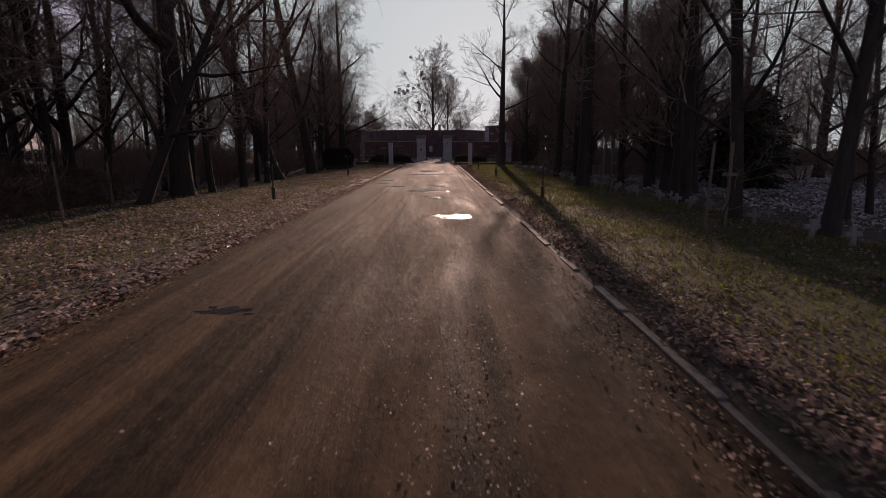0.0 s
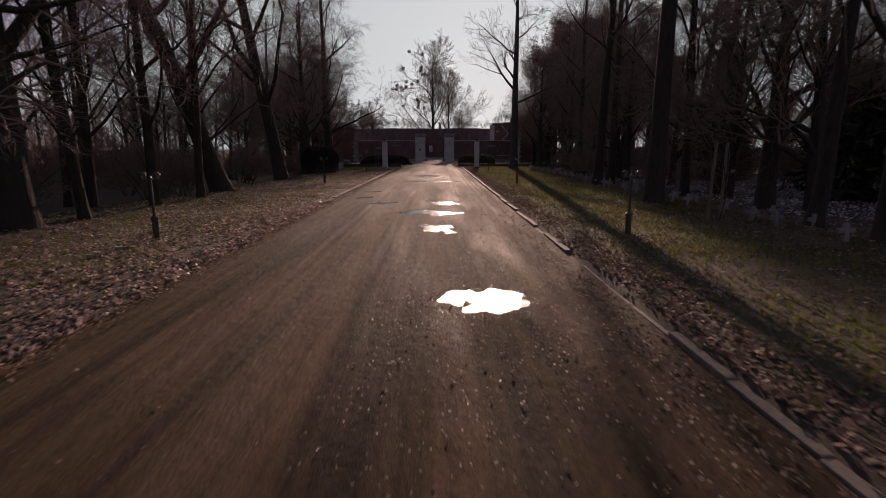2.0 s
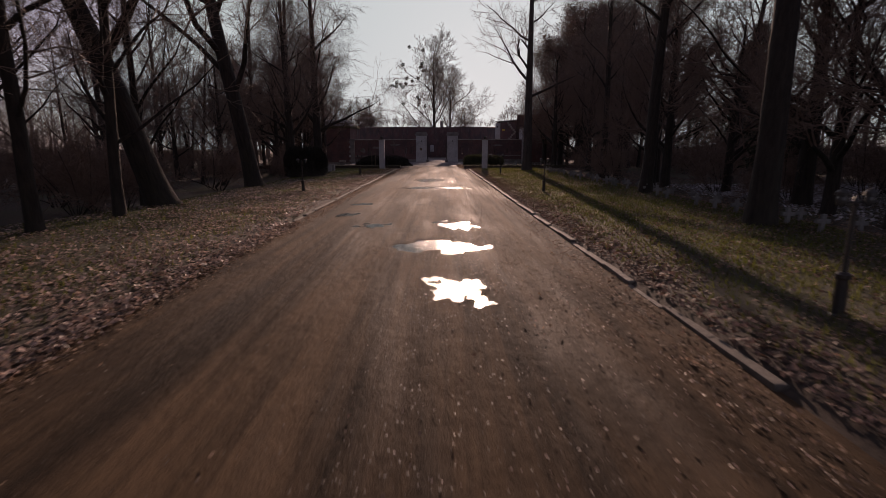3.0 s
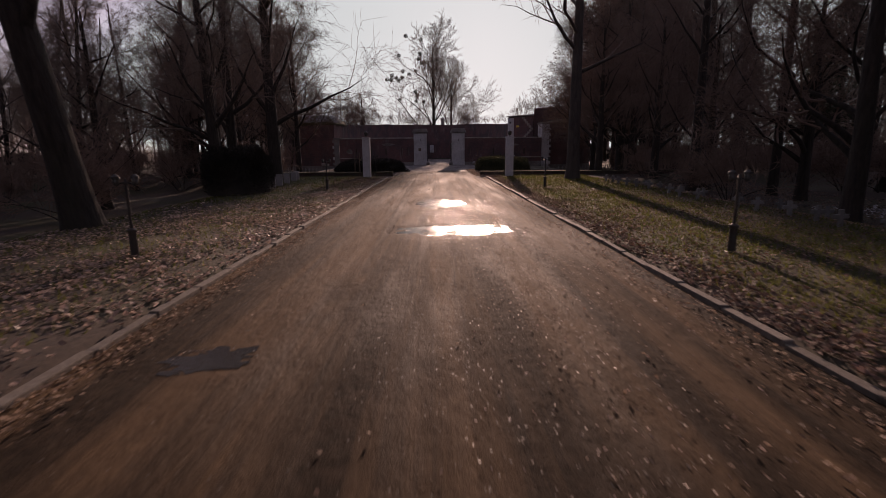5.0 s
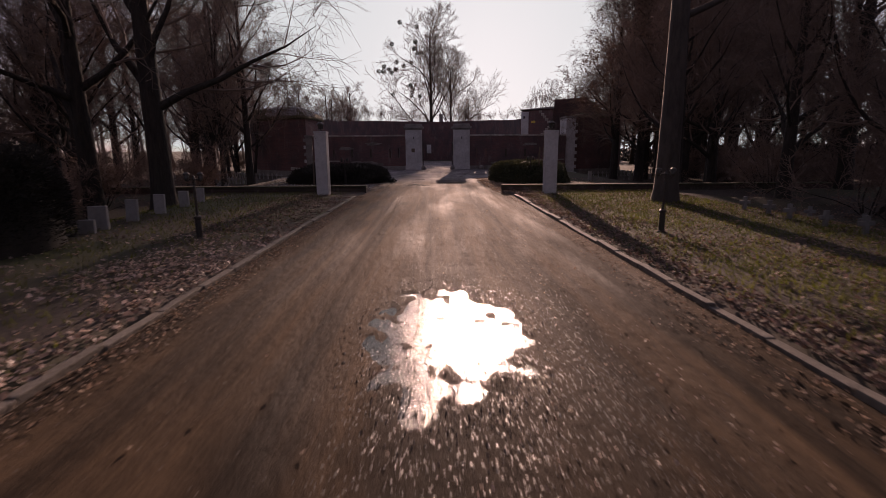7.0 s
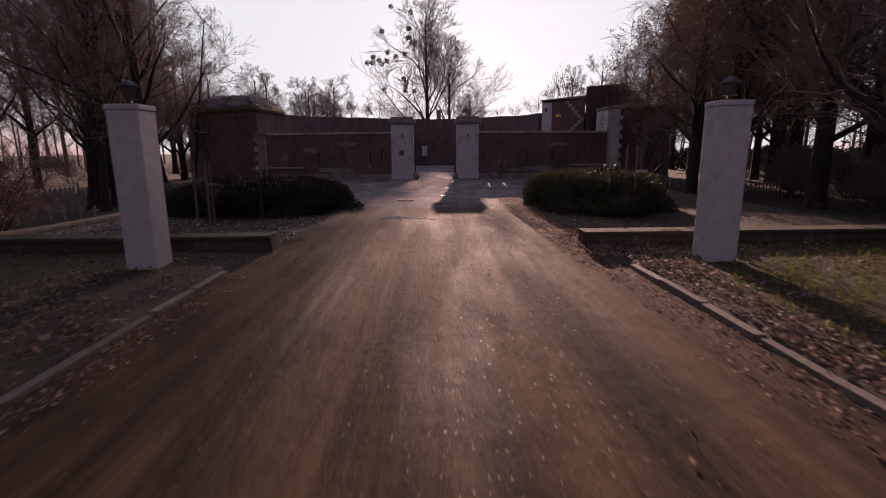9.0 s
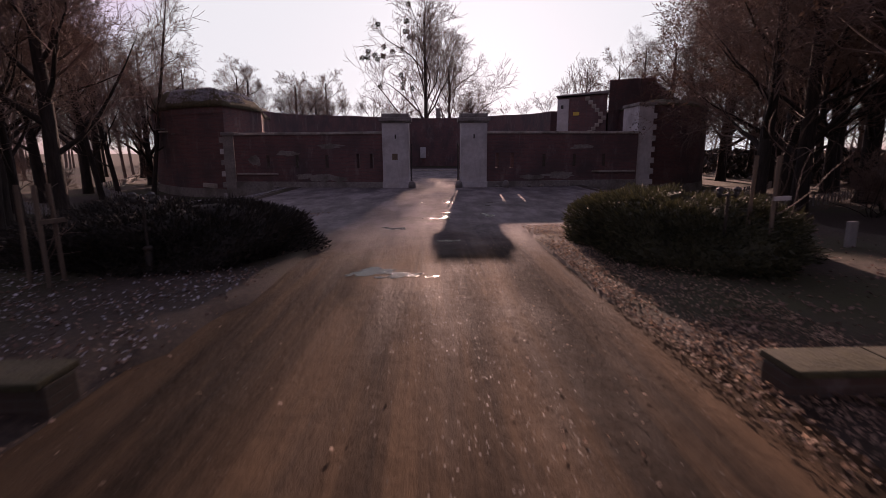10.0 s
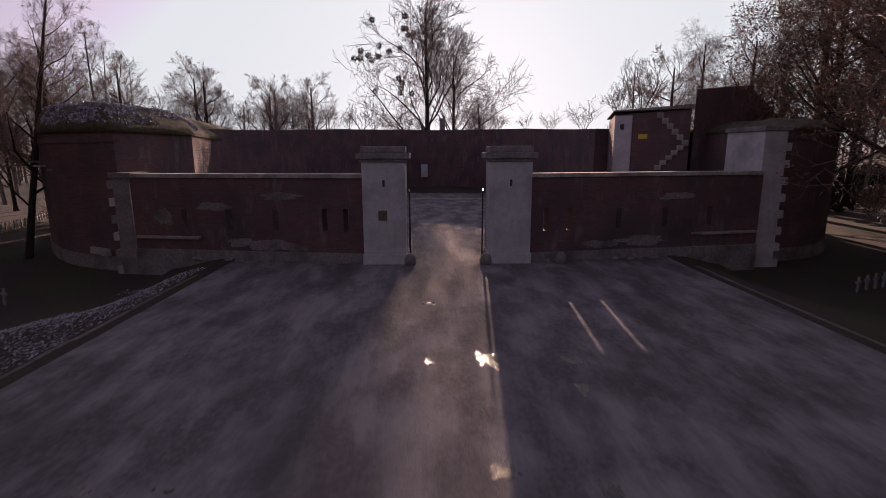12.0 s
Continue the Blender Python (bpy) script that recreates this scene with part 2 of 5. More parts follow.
LEAF = surface("dry_fallen_leaves", (0.11, 0.068, 0.048), (0.62, 0.47, 0.4), 2.2, 0.5, 0, None, spread=0.75, translucent=0.4, island=True)
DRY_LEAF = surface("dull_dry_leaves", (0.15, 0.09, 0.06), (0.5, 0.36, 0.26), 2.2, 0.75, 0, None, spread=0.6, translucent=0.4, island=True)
# darker copy of the leaves, with tree shade put into the colour
SHADED_LEAF = surface("shade_coloured_leaves", (0.06, 0.037, 0.028), (0.32, 0.205, 0.155), 2.2, 0.75, 0, None, spread=0.65, translucent=0.25, island=True)
GRASS = surface("short_winter_grass", (0.055, 0.075, 0.01), (0.15, 0.155, 0.032), 1.2, 0.6, 0, None, spread=0.45, translucent=0.5, island=True)
BARK = surface("dark_tree_bark", (0.014, 0.011, 0.009), (0.055, 0.043, 0.034), 9, 0.95, 1.0, 14, (0.035, 0.037, 0.024), 1.2, 0.5, stretch=(1, 1, 0.22), depth=0.04)
TWIG = surface("bare_twigs", (0.12, 0.086, 0.067), (0.25, 0.185, 0.145), 3, 0.8, 0, None)
REDTWIG = surface("reddish_bare_twigs", (0.14, 0.092, 0.07), (0.27, 0.185, 0.142), 3, 0.8, 0, None)
PALE_BARK = surface("pale_dead_bark", (0.03, 0.024, 0.02), (0.09, 0.073, 0.062), 6, 0.9, 0.7, 12, (0.06, 0.05, 0.04), 1.1, 0.7, stretch=(1, 1, 0.25), depth=0.03)
NEEDLES = surface("dark_conifer_needles", (0.012, 0.02, 0.01), (0.04, 0.05, 0.022), 2.5, 0.7, 0, None, spread=0.35, island=True)
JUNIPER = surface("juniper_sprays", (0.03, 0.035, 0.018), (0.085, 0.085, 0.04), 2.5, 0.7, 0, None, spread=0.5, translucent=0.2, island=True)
WITHERED = surface("withered_brown_leaves", (0.06, 0.04, 0.03), (0.15, 0.1, 0.074), 2.5, 0.75, 0, None, spread=0.45, translucent=0.3, island=True)
HEDGE = surface("brown_hedge_leaves", (0.05, 0.03, 0.02), (0.12, 0.07, 0.045), 2.5, 0.75, 0, None, spread=0.45, translucent=0.2, island=True)
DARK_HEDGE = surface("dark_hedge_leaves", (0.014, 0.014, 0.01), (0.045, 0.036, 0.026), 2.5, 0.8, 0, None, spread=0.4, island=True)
BRICK = brick_surface("old_red_brick", (0.185, 0.088, 0.082), (0.125, 0.068, 0.067), (0.14, 0.108, 0.105), (0.075, 0.06, 0.063), 0.85, 0.5)
PLASTER = surface("grey_white_plaster", (0.42, 0.412, 0.41), (0.58, 0.572, 0.566), 5, 0.9, 0.35, 18, (0.3, 0.28, 0.265), 0.9, 0.75, depth=0.01)
LIMEWASH = surface("limewashed_concrete", (0.42, 0.415, 0.42), (0.58, 0.575, 0.575), 6, 0.85, 0.25, 25, (0.32, 0.31, 0.3), 0.8, 0.6, depth=0.008)
STONE = surface("grey_stone", (0.16, 0.146, 0.138), (0.31, 0.29, 0.268), 9, 0.9, 0.5, 22, (0.1, 0.09, 0.075), 1.1, 0.8)
MOSSY = brick_surface("mossy_dark_brick", (0.085, 0.05, 0.042), (0.06, 0.042, 0.036), (0.08, 0.072, 0.062), (0.045, 0.045, 0.03), 0.8)
MOSS = surface("moss_on_stone", (0.03, 0.031, 0.015), (0.08, 0.076, 0.036), 7, 0.95, 0.8, 30, (0.15, 0.135, 0.1), 1.2, 0.5, spread=0.25, depth=0.02)
COPING = surface("worn_coping_stone", (0.3, 0.27, 0.24), (0.5, 0.46, 0.41), 9, 0.85, 0.5, 22, (0.14, 0.13, 0.1), 1.3, 0.7, spread=0.18)
WHITE = surface("white_painted_concrete", (0.24, 0.235, 0.23), (0.37, 0.36, 0.35), 8, 0.7, 0.25, 30, (0.22, 0.2, 0.17), 2.0, 0.7, spread=0.15, depth=0.006)
# the white concrete again, its colour lowered for the shade over the graves
SHADED_CROSS = surface("shade_darkened_concrete", (0.13, 0.128, 0.125), (0.24, 0.235, 0.23), 8, 0.8, 0.3, 30, (0.1, 0.1, 0.075), 2.0, 0.7, spread=0.2, depth=0.006)
IRON = surface("black_painted_iron", (0.018, 0.018, 0.018), (0.04, 0.036, 0.032), 18, 0.45, 0.2, 60, (0.07, 0.04, 0.025), 5, 0.5, depth=0.004)
BOARD = surface("weathered_wood", (0.1, 0.075, 0.055), (0.2, 0.155, 0.115), 10, 0.9, 0.5, 24, None, stretch=(1, 1, 0.15))
TURF = surface("rampart_turf", (0.045, 0.045, 0.02), (0.13, 0.11, 0.06), 5, 0.95, 0.9, 10, (0.2, 0.17, 0.13), 0.5, 0.5, depth=0.08)
YELLOW = surface("yellow_enamel", (0.6, 0.42, 0.06), (0.7, 0.5, 0.09), 12, 0.5, 0, None)
RUSTY = surface("brown_plaque", (0.1, 0.07, 0.045), (0.17, 0.12, 0.08), 20, 0.6, 0.2, 50)
PEBBLE = surface("wet_grit", (0.05, 0.04, 0.032), (0.16, 0.13, 0.105), 5, 0.4, 0, None, spread=0.5, island=True)
GRIT = surface("damp_grit", (0.05, 0.038, 0.03), (0.15, 0.115, 0.09), 5, 0.6, 0, None, spread=0.5, island=True)
FROST = surface("pale_frosted_leaves", (0.28, 0.27, 0.28), (0.5, 0.49, 0.51), 3, 0.6, 0, None, spread=0.4, island=True)
MILK = surface("smoky_milk_glass", (0.05, 0.05, 0.048), (0.09, 0.09, 0.086), 8, 0.1, 0, None)
FIELD_GLASS = bpy.data.materials.new("lantern_glass")
FIELD_GLASS.use_nodes = True
fg = FIELD_GLASS.node_tree.nodes["Principled BSDF"]
fg.inputs["Base Color"].default_value, fg.inputs["Roughness"].default_value = (0.8, 0.8, 0.78, 1), 0.08
fg.inputs["Transmission Weight"].default_value = 0.9


# ---- building helpers ----
def mesh_of(name, verts, faces, material, smooth=False):
    me = bpy.data.meshes.new(name)
    me.from_pydata(verts, [], faces)
    me.materials.append(material)
    if smooth:
        me.shade_smooth()
    me.update()
    return me


def part(name, bm, material, parent, label=""):
    """Link a bmesh (or a ready mesh) as one mesh object under a thing or a part."""
    if isinstance(bm, bmesh.types.BMesh):
        me = bpy.data.meshes.new(name)
        bm.to_mesh(me)
        bm.free()
        me.materials.append(material)
    else:
        me = bm
    ob = new(name, me)
    if parent:
        ob.parent = parent
    if label:
        ob["label"] = label
    return ob


def thing(name, at, label, category, group="", kind="", rz=0):
    e = new(name)
    e.matrix_basis = pose(*at, 0, 0, rz)
    e.empty_display_size = 0.2
    return tagged(e, label, category, group, kind)


def add_box(bm, x0, x1, y0, y1, z0, z1, bevel=0.0):
    vs = bmesh.ops.create_cube(bm, size=1.0)["verts"]
    for v in vs:
        v.co = Vector(((x0 + x1) / 2 + v.co.x * (x1 - x0), (y0 + y1) / 2 + v.co.y * (y1 - y0), (z0 + z1) / 2 + v.co.z * (z1 - z0)))
    if bevel:
        es = list({e for v in vs for e in v.link_edges})
        bmesh.ops.bevel(bm, geom=es, offset=bevel, segments=2, affect="EDGES", profile=0.6)
    return vs


def box(*a, bevel=0.0):
    bm = bmesh.new()
    add_box(bm, *a, bevel=bevel)
    return bm


def lathe(profile, sides=14, centre=(0, 0, 0)):
    """A turned shape from (radius, z) pairs."""
    verts, faces = [], []
    for r, z in profile:
        for i in range(sides):
            a = 2 * math.pi * i / sides
            verts.append((centre[0] + r * math.cos(a), centre[1] + r * math.sin(a), centre[2] + z))
    for j in range(len(profile) - 1):
        for i in range(sides):
            b = (i + 1) % sides
            faces.append((j * sides + i, j * sides + b, (j + 1) * sides + b, (j + 1) * sides + i))
    faces.append(tuple(reversed(range(sides))))
    faces.append(tuple((len(profile) - 1) * sides + i for i in range(sides)))
    return verts, faces


class Tubes:
    """Collects tapered tubes into one mesh."""

    def __init__(self):
        self.v, self.f, self.n = [], [], 0

    def add(self, pts, radii, sides):
        pts = np.asarray(pts, float)
        t = pts[-1] - pts[0]
        t = t / (np.linalg.norm(t) + 1e-9)
        u = np.cross(t, (0.31, 0.52, 0.79) if abs(t[2]) > 0.7 else (0, 0, 1.0))
        u /= np.linalg.norm(u) + 1e-9
        w = np.cross(t, u)
        a = np.arange(sides) * (2 * math.pi / sides)
        ring = np.cos(a)[:, None] * u + np.sin(a)[:, None] * w
        vs = (pts[:, None, :] + np.asarray(radii)[:, None, None] * ring[None]).reshape(-1, 3)
        self.v.extend(vs.tolist())
        b, s = self.n, sides
        for j in range(len(pts) - 1):
            o = b + j * s
            for i in range(s):
                q = (i + 1) % s
                self.f.append((o + i, o + q, o + s + q, o + s + i))
        self.n += len(vs)

    def mesh(self, name, material, smooth=True):
        return mesh_of(name, self.v, self.f, material, smooth)


def unit(v):
    return v / (np.linalg.norm(v) + 1e-9)


# ---- ground, road and kerbs ----
def step01(v, a, b):
    s = min(1.0, max(0.0, (v - a) / (b - a)))
    return s * s * (3 - 2 * s)


def n2(x, y, s, off=0.0):
    return noise.noise(Vector((x * s + off, y * s - off, off * 0.7)))


PUDDLES = [  # centre x, y, half width, half length
    (1.4, 5.25, 0.62, 0.5), (0.8, 10.8, 0.36, 0.55), (0.63, 13.7, 0.95, 0.7), (0.98, 16.1, 0.42, 0.7), (-2.0, 18.2, 0.22, 0.3),
    (-1.05, 16.2, 0.3, 0.3), (-2.0, 20.9, 0.34, 0.22), (0.42, 27.75, 1.5, 0.8), (0.08, 33.4, 0.8, 1.7), (-0.95, 54.1, 0.42, 0.3), (-0.35, 53.95, 0.3, 0.16),
    (-0.85, 58.85, 0.26, 0.2), (0.08, 60.8, 0.3, 0.11), (0.52, 61.0, 0.1, 0.4), (0.6, 62.25, 0.14, 0.16), (0.7, 65.5, 0.15, 0.32), (-0.34, 65.5, 0.07, 0.22),
    (1.82, 61.5, 0.14, 0.45), (2.34, 65.4, 0.18, 0.24), (2.2, 64.3, 0.12, 0.2), (-0.35, 69.0, 0.12, 0.1), (0.42, 57.0, 0.2, 0.1), (-1.45, -2.9, 0.26, 0.13)]


def road_half(y):
    if y < 49.4:
        return 3.08 - 0.3 * step01(y, 48.0, 49.4)
    if y < 57.3:
        return 2.78 - 0.3 * step01(y, 50, 52.5)
    return 2.48 + 5.52 * step01(y, 57.3, 60.2) + 3.0 * step01(y, 76, 78)


def road_mid(y):
    return 0.5 * step01(y, 57.3, 60.2)


def road_z(x, y):
    z = 0.006 * n2(x, y * 0.5, 1.3) + 0.004 * n2(x * 4, y * 0.12, 1.0, 7.3) + 0.012 * math.cos(x * 0.45) - 0.012
    if y < 49:
        for k, (rut, deep) in enumerate(((2.3, 0.014), (2.55, 0.02), (2.82, 0.016), (-1.35, 0.01), (-0.2, 0.008), (1.5, 0.01))):
            q = (x - rut - 0.08 * n2(y, k, 0.12, 3.0)) / 0.085
            if abs(q) < 2.2:
                z -= deep * (0.65 + 0.6 * n2(y, k, 0.25, 1.0)) * math.exp(-q * q) - 0.4 * deep * math.exp(-(abs(q) - 1.5) ** 2 * 4)
    for cx, cy, rx, ry in PUDDLES:
        if rx < 0.5 or abs(y - cy) > 1.5 * ry:
            continue
        dx, dy = (x - cx) / rx, (y - cy) / ry
        d = dx * dx + dy * dy
        if d < 2.2:
            d += (0.9 * n2(x, y, 3.1, cx) + 0.7 * n2(x, y * 0.6, 8.0, cy) + 0.2 * n2(dx, dy, 1.9, cx + cy)) * (1 - d / 2.2) * 1.2
            z -= 0.03 * max(0.0, 1.15 - d)
    return z


def left_edge(y):
    return -9.4 + 1.7 * step01(y, 12, 24)


def lawn_z(x, y):
    z = 0.05 + 0.03 * n2(x, y, 0.35, 2.1) + 0.012 * n2(x, y, 1.7, 5.0)
    if y < 16.5 and x < 0:
        z = 0.004 + (z - 0.004) * step01(-x, 3.0, 3.9)
    keep = 1 - step01(y, 44, 50)
    if x < 0:
        z -= 0.6 * step01(left_edge(y) - x, 0, 4.0) * keep
    else:
        z -= 0.4 * step01(x - 8.9, 0, 3.0) * keep
    if y > 50:
        z -= 0.75 * step01(abs(x - 0.4), 9.6, 13.0) * step01(y, 50, 57)
        z -= 0.75 * (1 - step01(abs(x - 0.4), 9.6, 13.0)) * step01(abs(x - 0.45), 8.2, 10.6) * step01(y, 66, 72)
    return z


def ground_z(x, y):
    half = road_half(y)
    if -60 < y < 104 and abs(x - road_mid(y)) < half - (0.3 if x < 0 and y < 16.5 else 0.0):
        return -0.1
    return lawn_z(x, y)


def spaced(a, b, step, reach):
    mid = [a + i * step for i in range(int(round((b - a) / step)) + 1)]
    out, s = [], step
    while sum(out) < reach:
        s *= 1.35
        out.append(s)
    lo, hi, v, w = [], [], a, b
    for s in out:
        v, w = v - s, w + s
        lo.append(v)
        hi.append(w)
    return lo[::-1] + mid + hi


def sheet(name, xs, ys, height, material):
    verts = [(x, y, height(x, y)) for y in ys for x in xs]
    w = len(xs)
    faces = [(j * w + i, j * w + i + 1, (j + 1) * w + i + 1, (j + 1) * w + i) for j in range(len(ys) - 1) for i in range(w - 1)]
    return mesh_of(name, verts, faces, material, True)


ground = tagged(new("ground", sheet("ground", spaced(-13, 13, 0.25, 900), spaced(-12, 62, 0.4, 900), ground_z, LITTER)),
                "leaf-strewn winter lawn and park ground", "ground", kind="structure")

road_ys = [-60 + 4 * i for i in range(12)] + [-12 + 0.1 * i for i in range(820)] + [70.3 + 0.5 * i for i in range(68)]
COLS = 130
rv, rf = [], []
for y in road_ys:
    h = road_half(y) + 0.08
    xs = [road_mid(y) + h * (2 * i / COLS - 1) for i in range(COLS + 1)]
    rv.extend((x, y, road_z(x, y)) for x in xs)
for j in range(len(road_ys) - 1):
    o = j * (COLS + 1)
    rf.extend((o + i, o + i + 1, o + COLS + 2 + i, o + COLS + 1 + i) for i in range(COLS))
cut = next(j for j, y in enumerate(road_ys) if y > 58.4)
sq_f = [tuple(i - cut * (COLS + 1) for i in q) for q in rf[cut * COLS:]]
square = tagged(new("square", mesh_of("square", rv[cut * (COLS + 1):], sq_f, EARTH, True)), "bare gravelly square before the fort gate", "square", kind="structure")
road = tagged(new("road", mesh_of("road", rv[:(cut + 1) * (COLS + 1)], rf[:cut * COLS], EARTH, True)), "brown packed-earth avenue with wheel marks, painted shadow streaks and damp patches", "road", kind="structure")

def film_of_water(cx, cy, rx, ry, seed):
    """A shallow film with a frayed outline and a few stray patches beside it, lying on the earth."""
    r = random.Random(seed)
    vs, fs = [], []
    patches = [(0, 0, 1.0)] + [(r.uniform(-1.3, 1.3), r.uniform(-1.2, 1.2), r.uniform(0.16, 0.45)) for _ in range(7)]
    for k, (px, py, size) in enumerate(patches):
        o, n = len(vs), 44 if k == 0 else 18
        vs.append((px * rx, py * ry, road_z(cx + px * rx, cy + py * ry) + 0.0035 + 0.0004 * k))
        for i in range(n):
            a = 2 * math.pi * i / n
            f = size * (0.8 + 0.75 * n2(math.cos(a) * 1.3, math.sin(a) * 1.3, 1.0, seed * 1.7 + k * 3.1) + 0.5 * n2(math.cos(a) * 4, math.sin(a) * 4, 1.0, seed + k) + r.uniform(-0.1, 0.1))
            x, y = (px + f * math.cos(a)) * rx, (py + f * math.sin(a)) * ry
            vs.append((x, y, road_z(cx + x, cy + y) + 0.003 + 0.0004 * k))
            fs.append((o, o + 1 + i, o + 1 + (i + 1) % n))
    return mesh_of("puddle", vs, fs, WATER)


for seed, (cx, cy, rx, ry) in enumerate(PUDDLES):
    if rx < 0.5:
        p = new("puddle", film_of_water(cx, cy, rx, ry, seed))
        p.matrix_basis = pose(cx, cy, 0)
    else:
        vs, fs = [(0, 0, 0)], []
        for i in range(30):
            a = 2 * math.pi * i / 30
            f = 1.2 + 0.1 * n2(math.cos(a) * 2, math.sin(a) * 2, 1.0, cx)
            vs.append((rx * f * math.cos(a), ry * f * math.sin(a), 0))
            fs.append((0, 1 + i, 1 + (i + 1) % 30))
        p = new("puddle", mesh_of("puddle", vs, fs, WATER))
        p.matrix_basis = pose(cx, cy, -0.0125)
    tagged(p, "shallow rain puddle lying in the earth road", "puddle", "puddles in the road", "structure")


# ---- leaves and grass ----
rng = np.random.default_rng(11)


def scatter(count, x0, x1, y0, y1, keep):
    xs, ys = rng.uniform(x0, x1, count), rng.uniform(y0, y1, count)
    return [(x, y) for x, y, q in zip(xs, ys, rng.random(count)) if q < keep(x, y)]


def leaf_mesh(name, spots, size, height, material):
    n = len(spots)
    xy = np.array(spots)
    z = np.array([height(x, y) for x, y in spots]) + rng.uniform(0.006, 0.03, n)
    a = rng.uniform(0, 6.283, n)
    s = rng.uniform(0.6, 1.35, n) * size
    ux, uy = np.cos(a), np.sin(a)
    lift = rng.uniform(-0.15, 0.7, n) * s
    curl = rng.uniform(0.05, 0.55, n) * s
    c = np.stack([xy[:, 0], xy[:, 1], z], 1)
    u = np.stack([ux, uy, np.zeros(n)], 1) * s[:, None]
    w = np.stack([-uy, ux, np.zeros(n)], 1) * (s * rng.uniform(0.35, 0.6, n))[:, None]
    up = np.array([0, 0, 1.0])
    v = np.stack([c - u * 0.5, c + w + up * curl[:, None], c + u * 0.5 + up * lift[:, None], c - w + up * (curl * rng.uniform(0.2, 1, n))[:, None]], 1).reshape(-1, 3)
    f = [q for i in range(n) for q in ((4 * i, 4 * i + 2, 4 * i + 1), (4 * i, 4 * i + 3, 4 * i + 2))]
    return mesh_of(name, v.tolist(), f, material)


def clumpy(x, y, s=0.8):
    return 0.55 + 0.75 * n2(x, y, s, 3.3) + 0.35 * n2(x, y, 2.6, 9.1)


def left_leaves(x, y):
    return clumpy(x, y) * (0.35 + 0.65 * step01(x, -8.5, -5.0)) * (0.15 if y > 49 else 1) * (1 - 0.85 * step01(y, 30, 35) * step01(-x, 4.6, 6.0))


def right_leaves(x, y):
    if x < 3.24 and y < 48:
        return 0.4 if y < 24 else 0.06
    return clumpy(x, y) * (0.4 + 0.6 * step01(5.4 - x, 0, 1.8)) * (0.35 if y > 50 else 1)


def road_leaves(x, y):
    edge = step01(abs(x), 2.3, 3.0) if x > 0 else step01(abs(x), 2.5, 3.1)
    return (0.45 if x > 0 else 1.0) * edge + 0.22 * step01(x, 0.3, 1.6) * max(0.0, 0.4 + n2(x, y, 0.6, 4.4)) + 0.012


spots = scatter(125000, -10.5, -3.15, -8, 39, left_leaves) + scatter(7000, -3.3, -2.75, -8, 16.5, lambda x, y: step01(-x, 2.75, 3.05))
tagged(new("fallen_leaves", leaf_mesh("fallen_leaves", spots, 0.06, lawn_z, LEAF)), "dry brown fallen leaves scattered over the grass", "leaves", kind="stuff")
# verge leaves whose dark colour stands in for the shade of trees
spots = scatter(3500, -9, -2.6, 50.2, 57.5, lambda x, y: clumpy(x, y)) + scatter(50000, -10.5, -3.15, 38, 62, left_leaves) + scatter(150000, 3.2, 9.5, -8, 58, right_leaves) + scatter(30000, 9.5, 18, -6, 46, lambda x, y: 0.3 + clumpy(x, y)) + scatter(9000, 3.24, 3.9, -8, 48, lambda x, y: 0.9)
tagged(new("fallen_leaves", leaf_mesh("fallen_leaves", spots, 0.055, lawn_z, SHADED_LEAF)), "fallen leaves lying over the verge, coloured dark for shade", "leaves", kind="stuff")
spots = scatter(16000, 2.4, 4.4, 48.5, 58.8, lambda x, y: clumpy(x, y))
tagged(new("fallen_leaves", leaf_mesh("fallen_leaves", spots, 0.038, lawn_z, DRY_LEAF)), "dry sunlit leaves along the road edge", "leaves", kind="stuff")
spots = scatter(11000, -10.4, -7.7, 60, 73, lambda x, y: 0.5 + 0.6 * clumpy(x, y)) + scatter(9000, -8.5, -2.8, 50.3, 57.5, lambda x, y: 0.5 * clumpy(x, y))
tagged(new("frosted_leaves", leaf_mesh("frosted_leaves", spots, 0.045, lawn_z, FROST)), "pale frosted leaves lying in the shade", "leaves", kind="stuff")
spots = scatter(60000, 12.0, 34, -4, 34, lambda x, y: step01(x, 12, 14.5) * (0.25 + clumpy(x, y, 0.25)))
tagged(new("frosted_grass", leaf_mesh("frosted_grass", spots, 0.11, lawn_z, FROST)), "pale frosted grass and leaves beyond the graves", "grass", kind="stuff")
spots = scatter(36000, -3.04, 3.06, -8, 57, road_leaves)
spots += scatter(9000, 2.2, 3.07, -8, 47.8, lambda x, y: step01(x, 2.4, 3.0)) + scatter(12000, -3.07, -2.5, -8, 47.8, lambda x, y: step01(-x, 2.5, 2.9))
tagged(new("leaves_on_road", leaf_mesh("leaves_on_road", spots, 0.032, road_z, DRY_LEAF)), "small leaf scraps trodden into the road", "leaves", kind="stuff")


spots = scatter(15000, -0.2, 2.9, -8, 34, lambda x, y: step01(x, -0.2, 1.0) * max(0.0, 0.5 + n2(x, y * 0.3, 1.1, 6.6)))
tagged(new("leaf_crumbs", leaf_mesh("leaf_crumbs", spots, 0.022, road_z, LEAF)), "tiny pale leaf crumbs trodden into the wheel track", "leaves", kind="stuff")


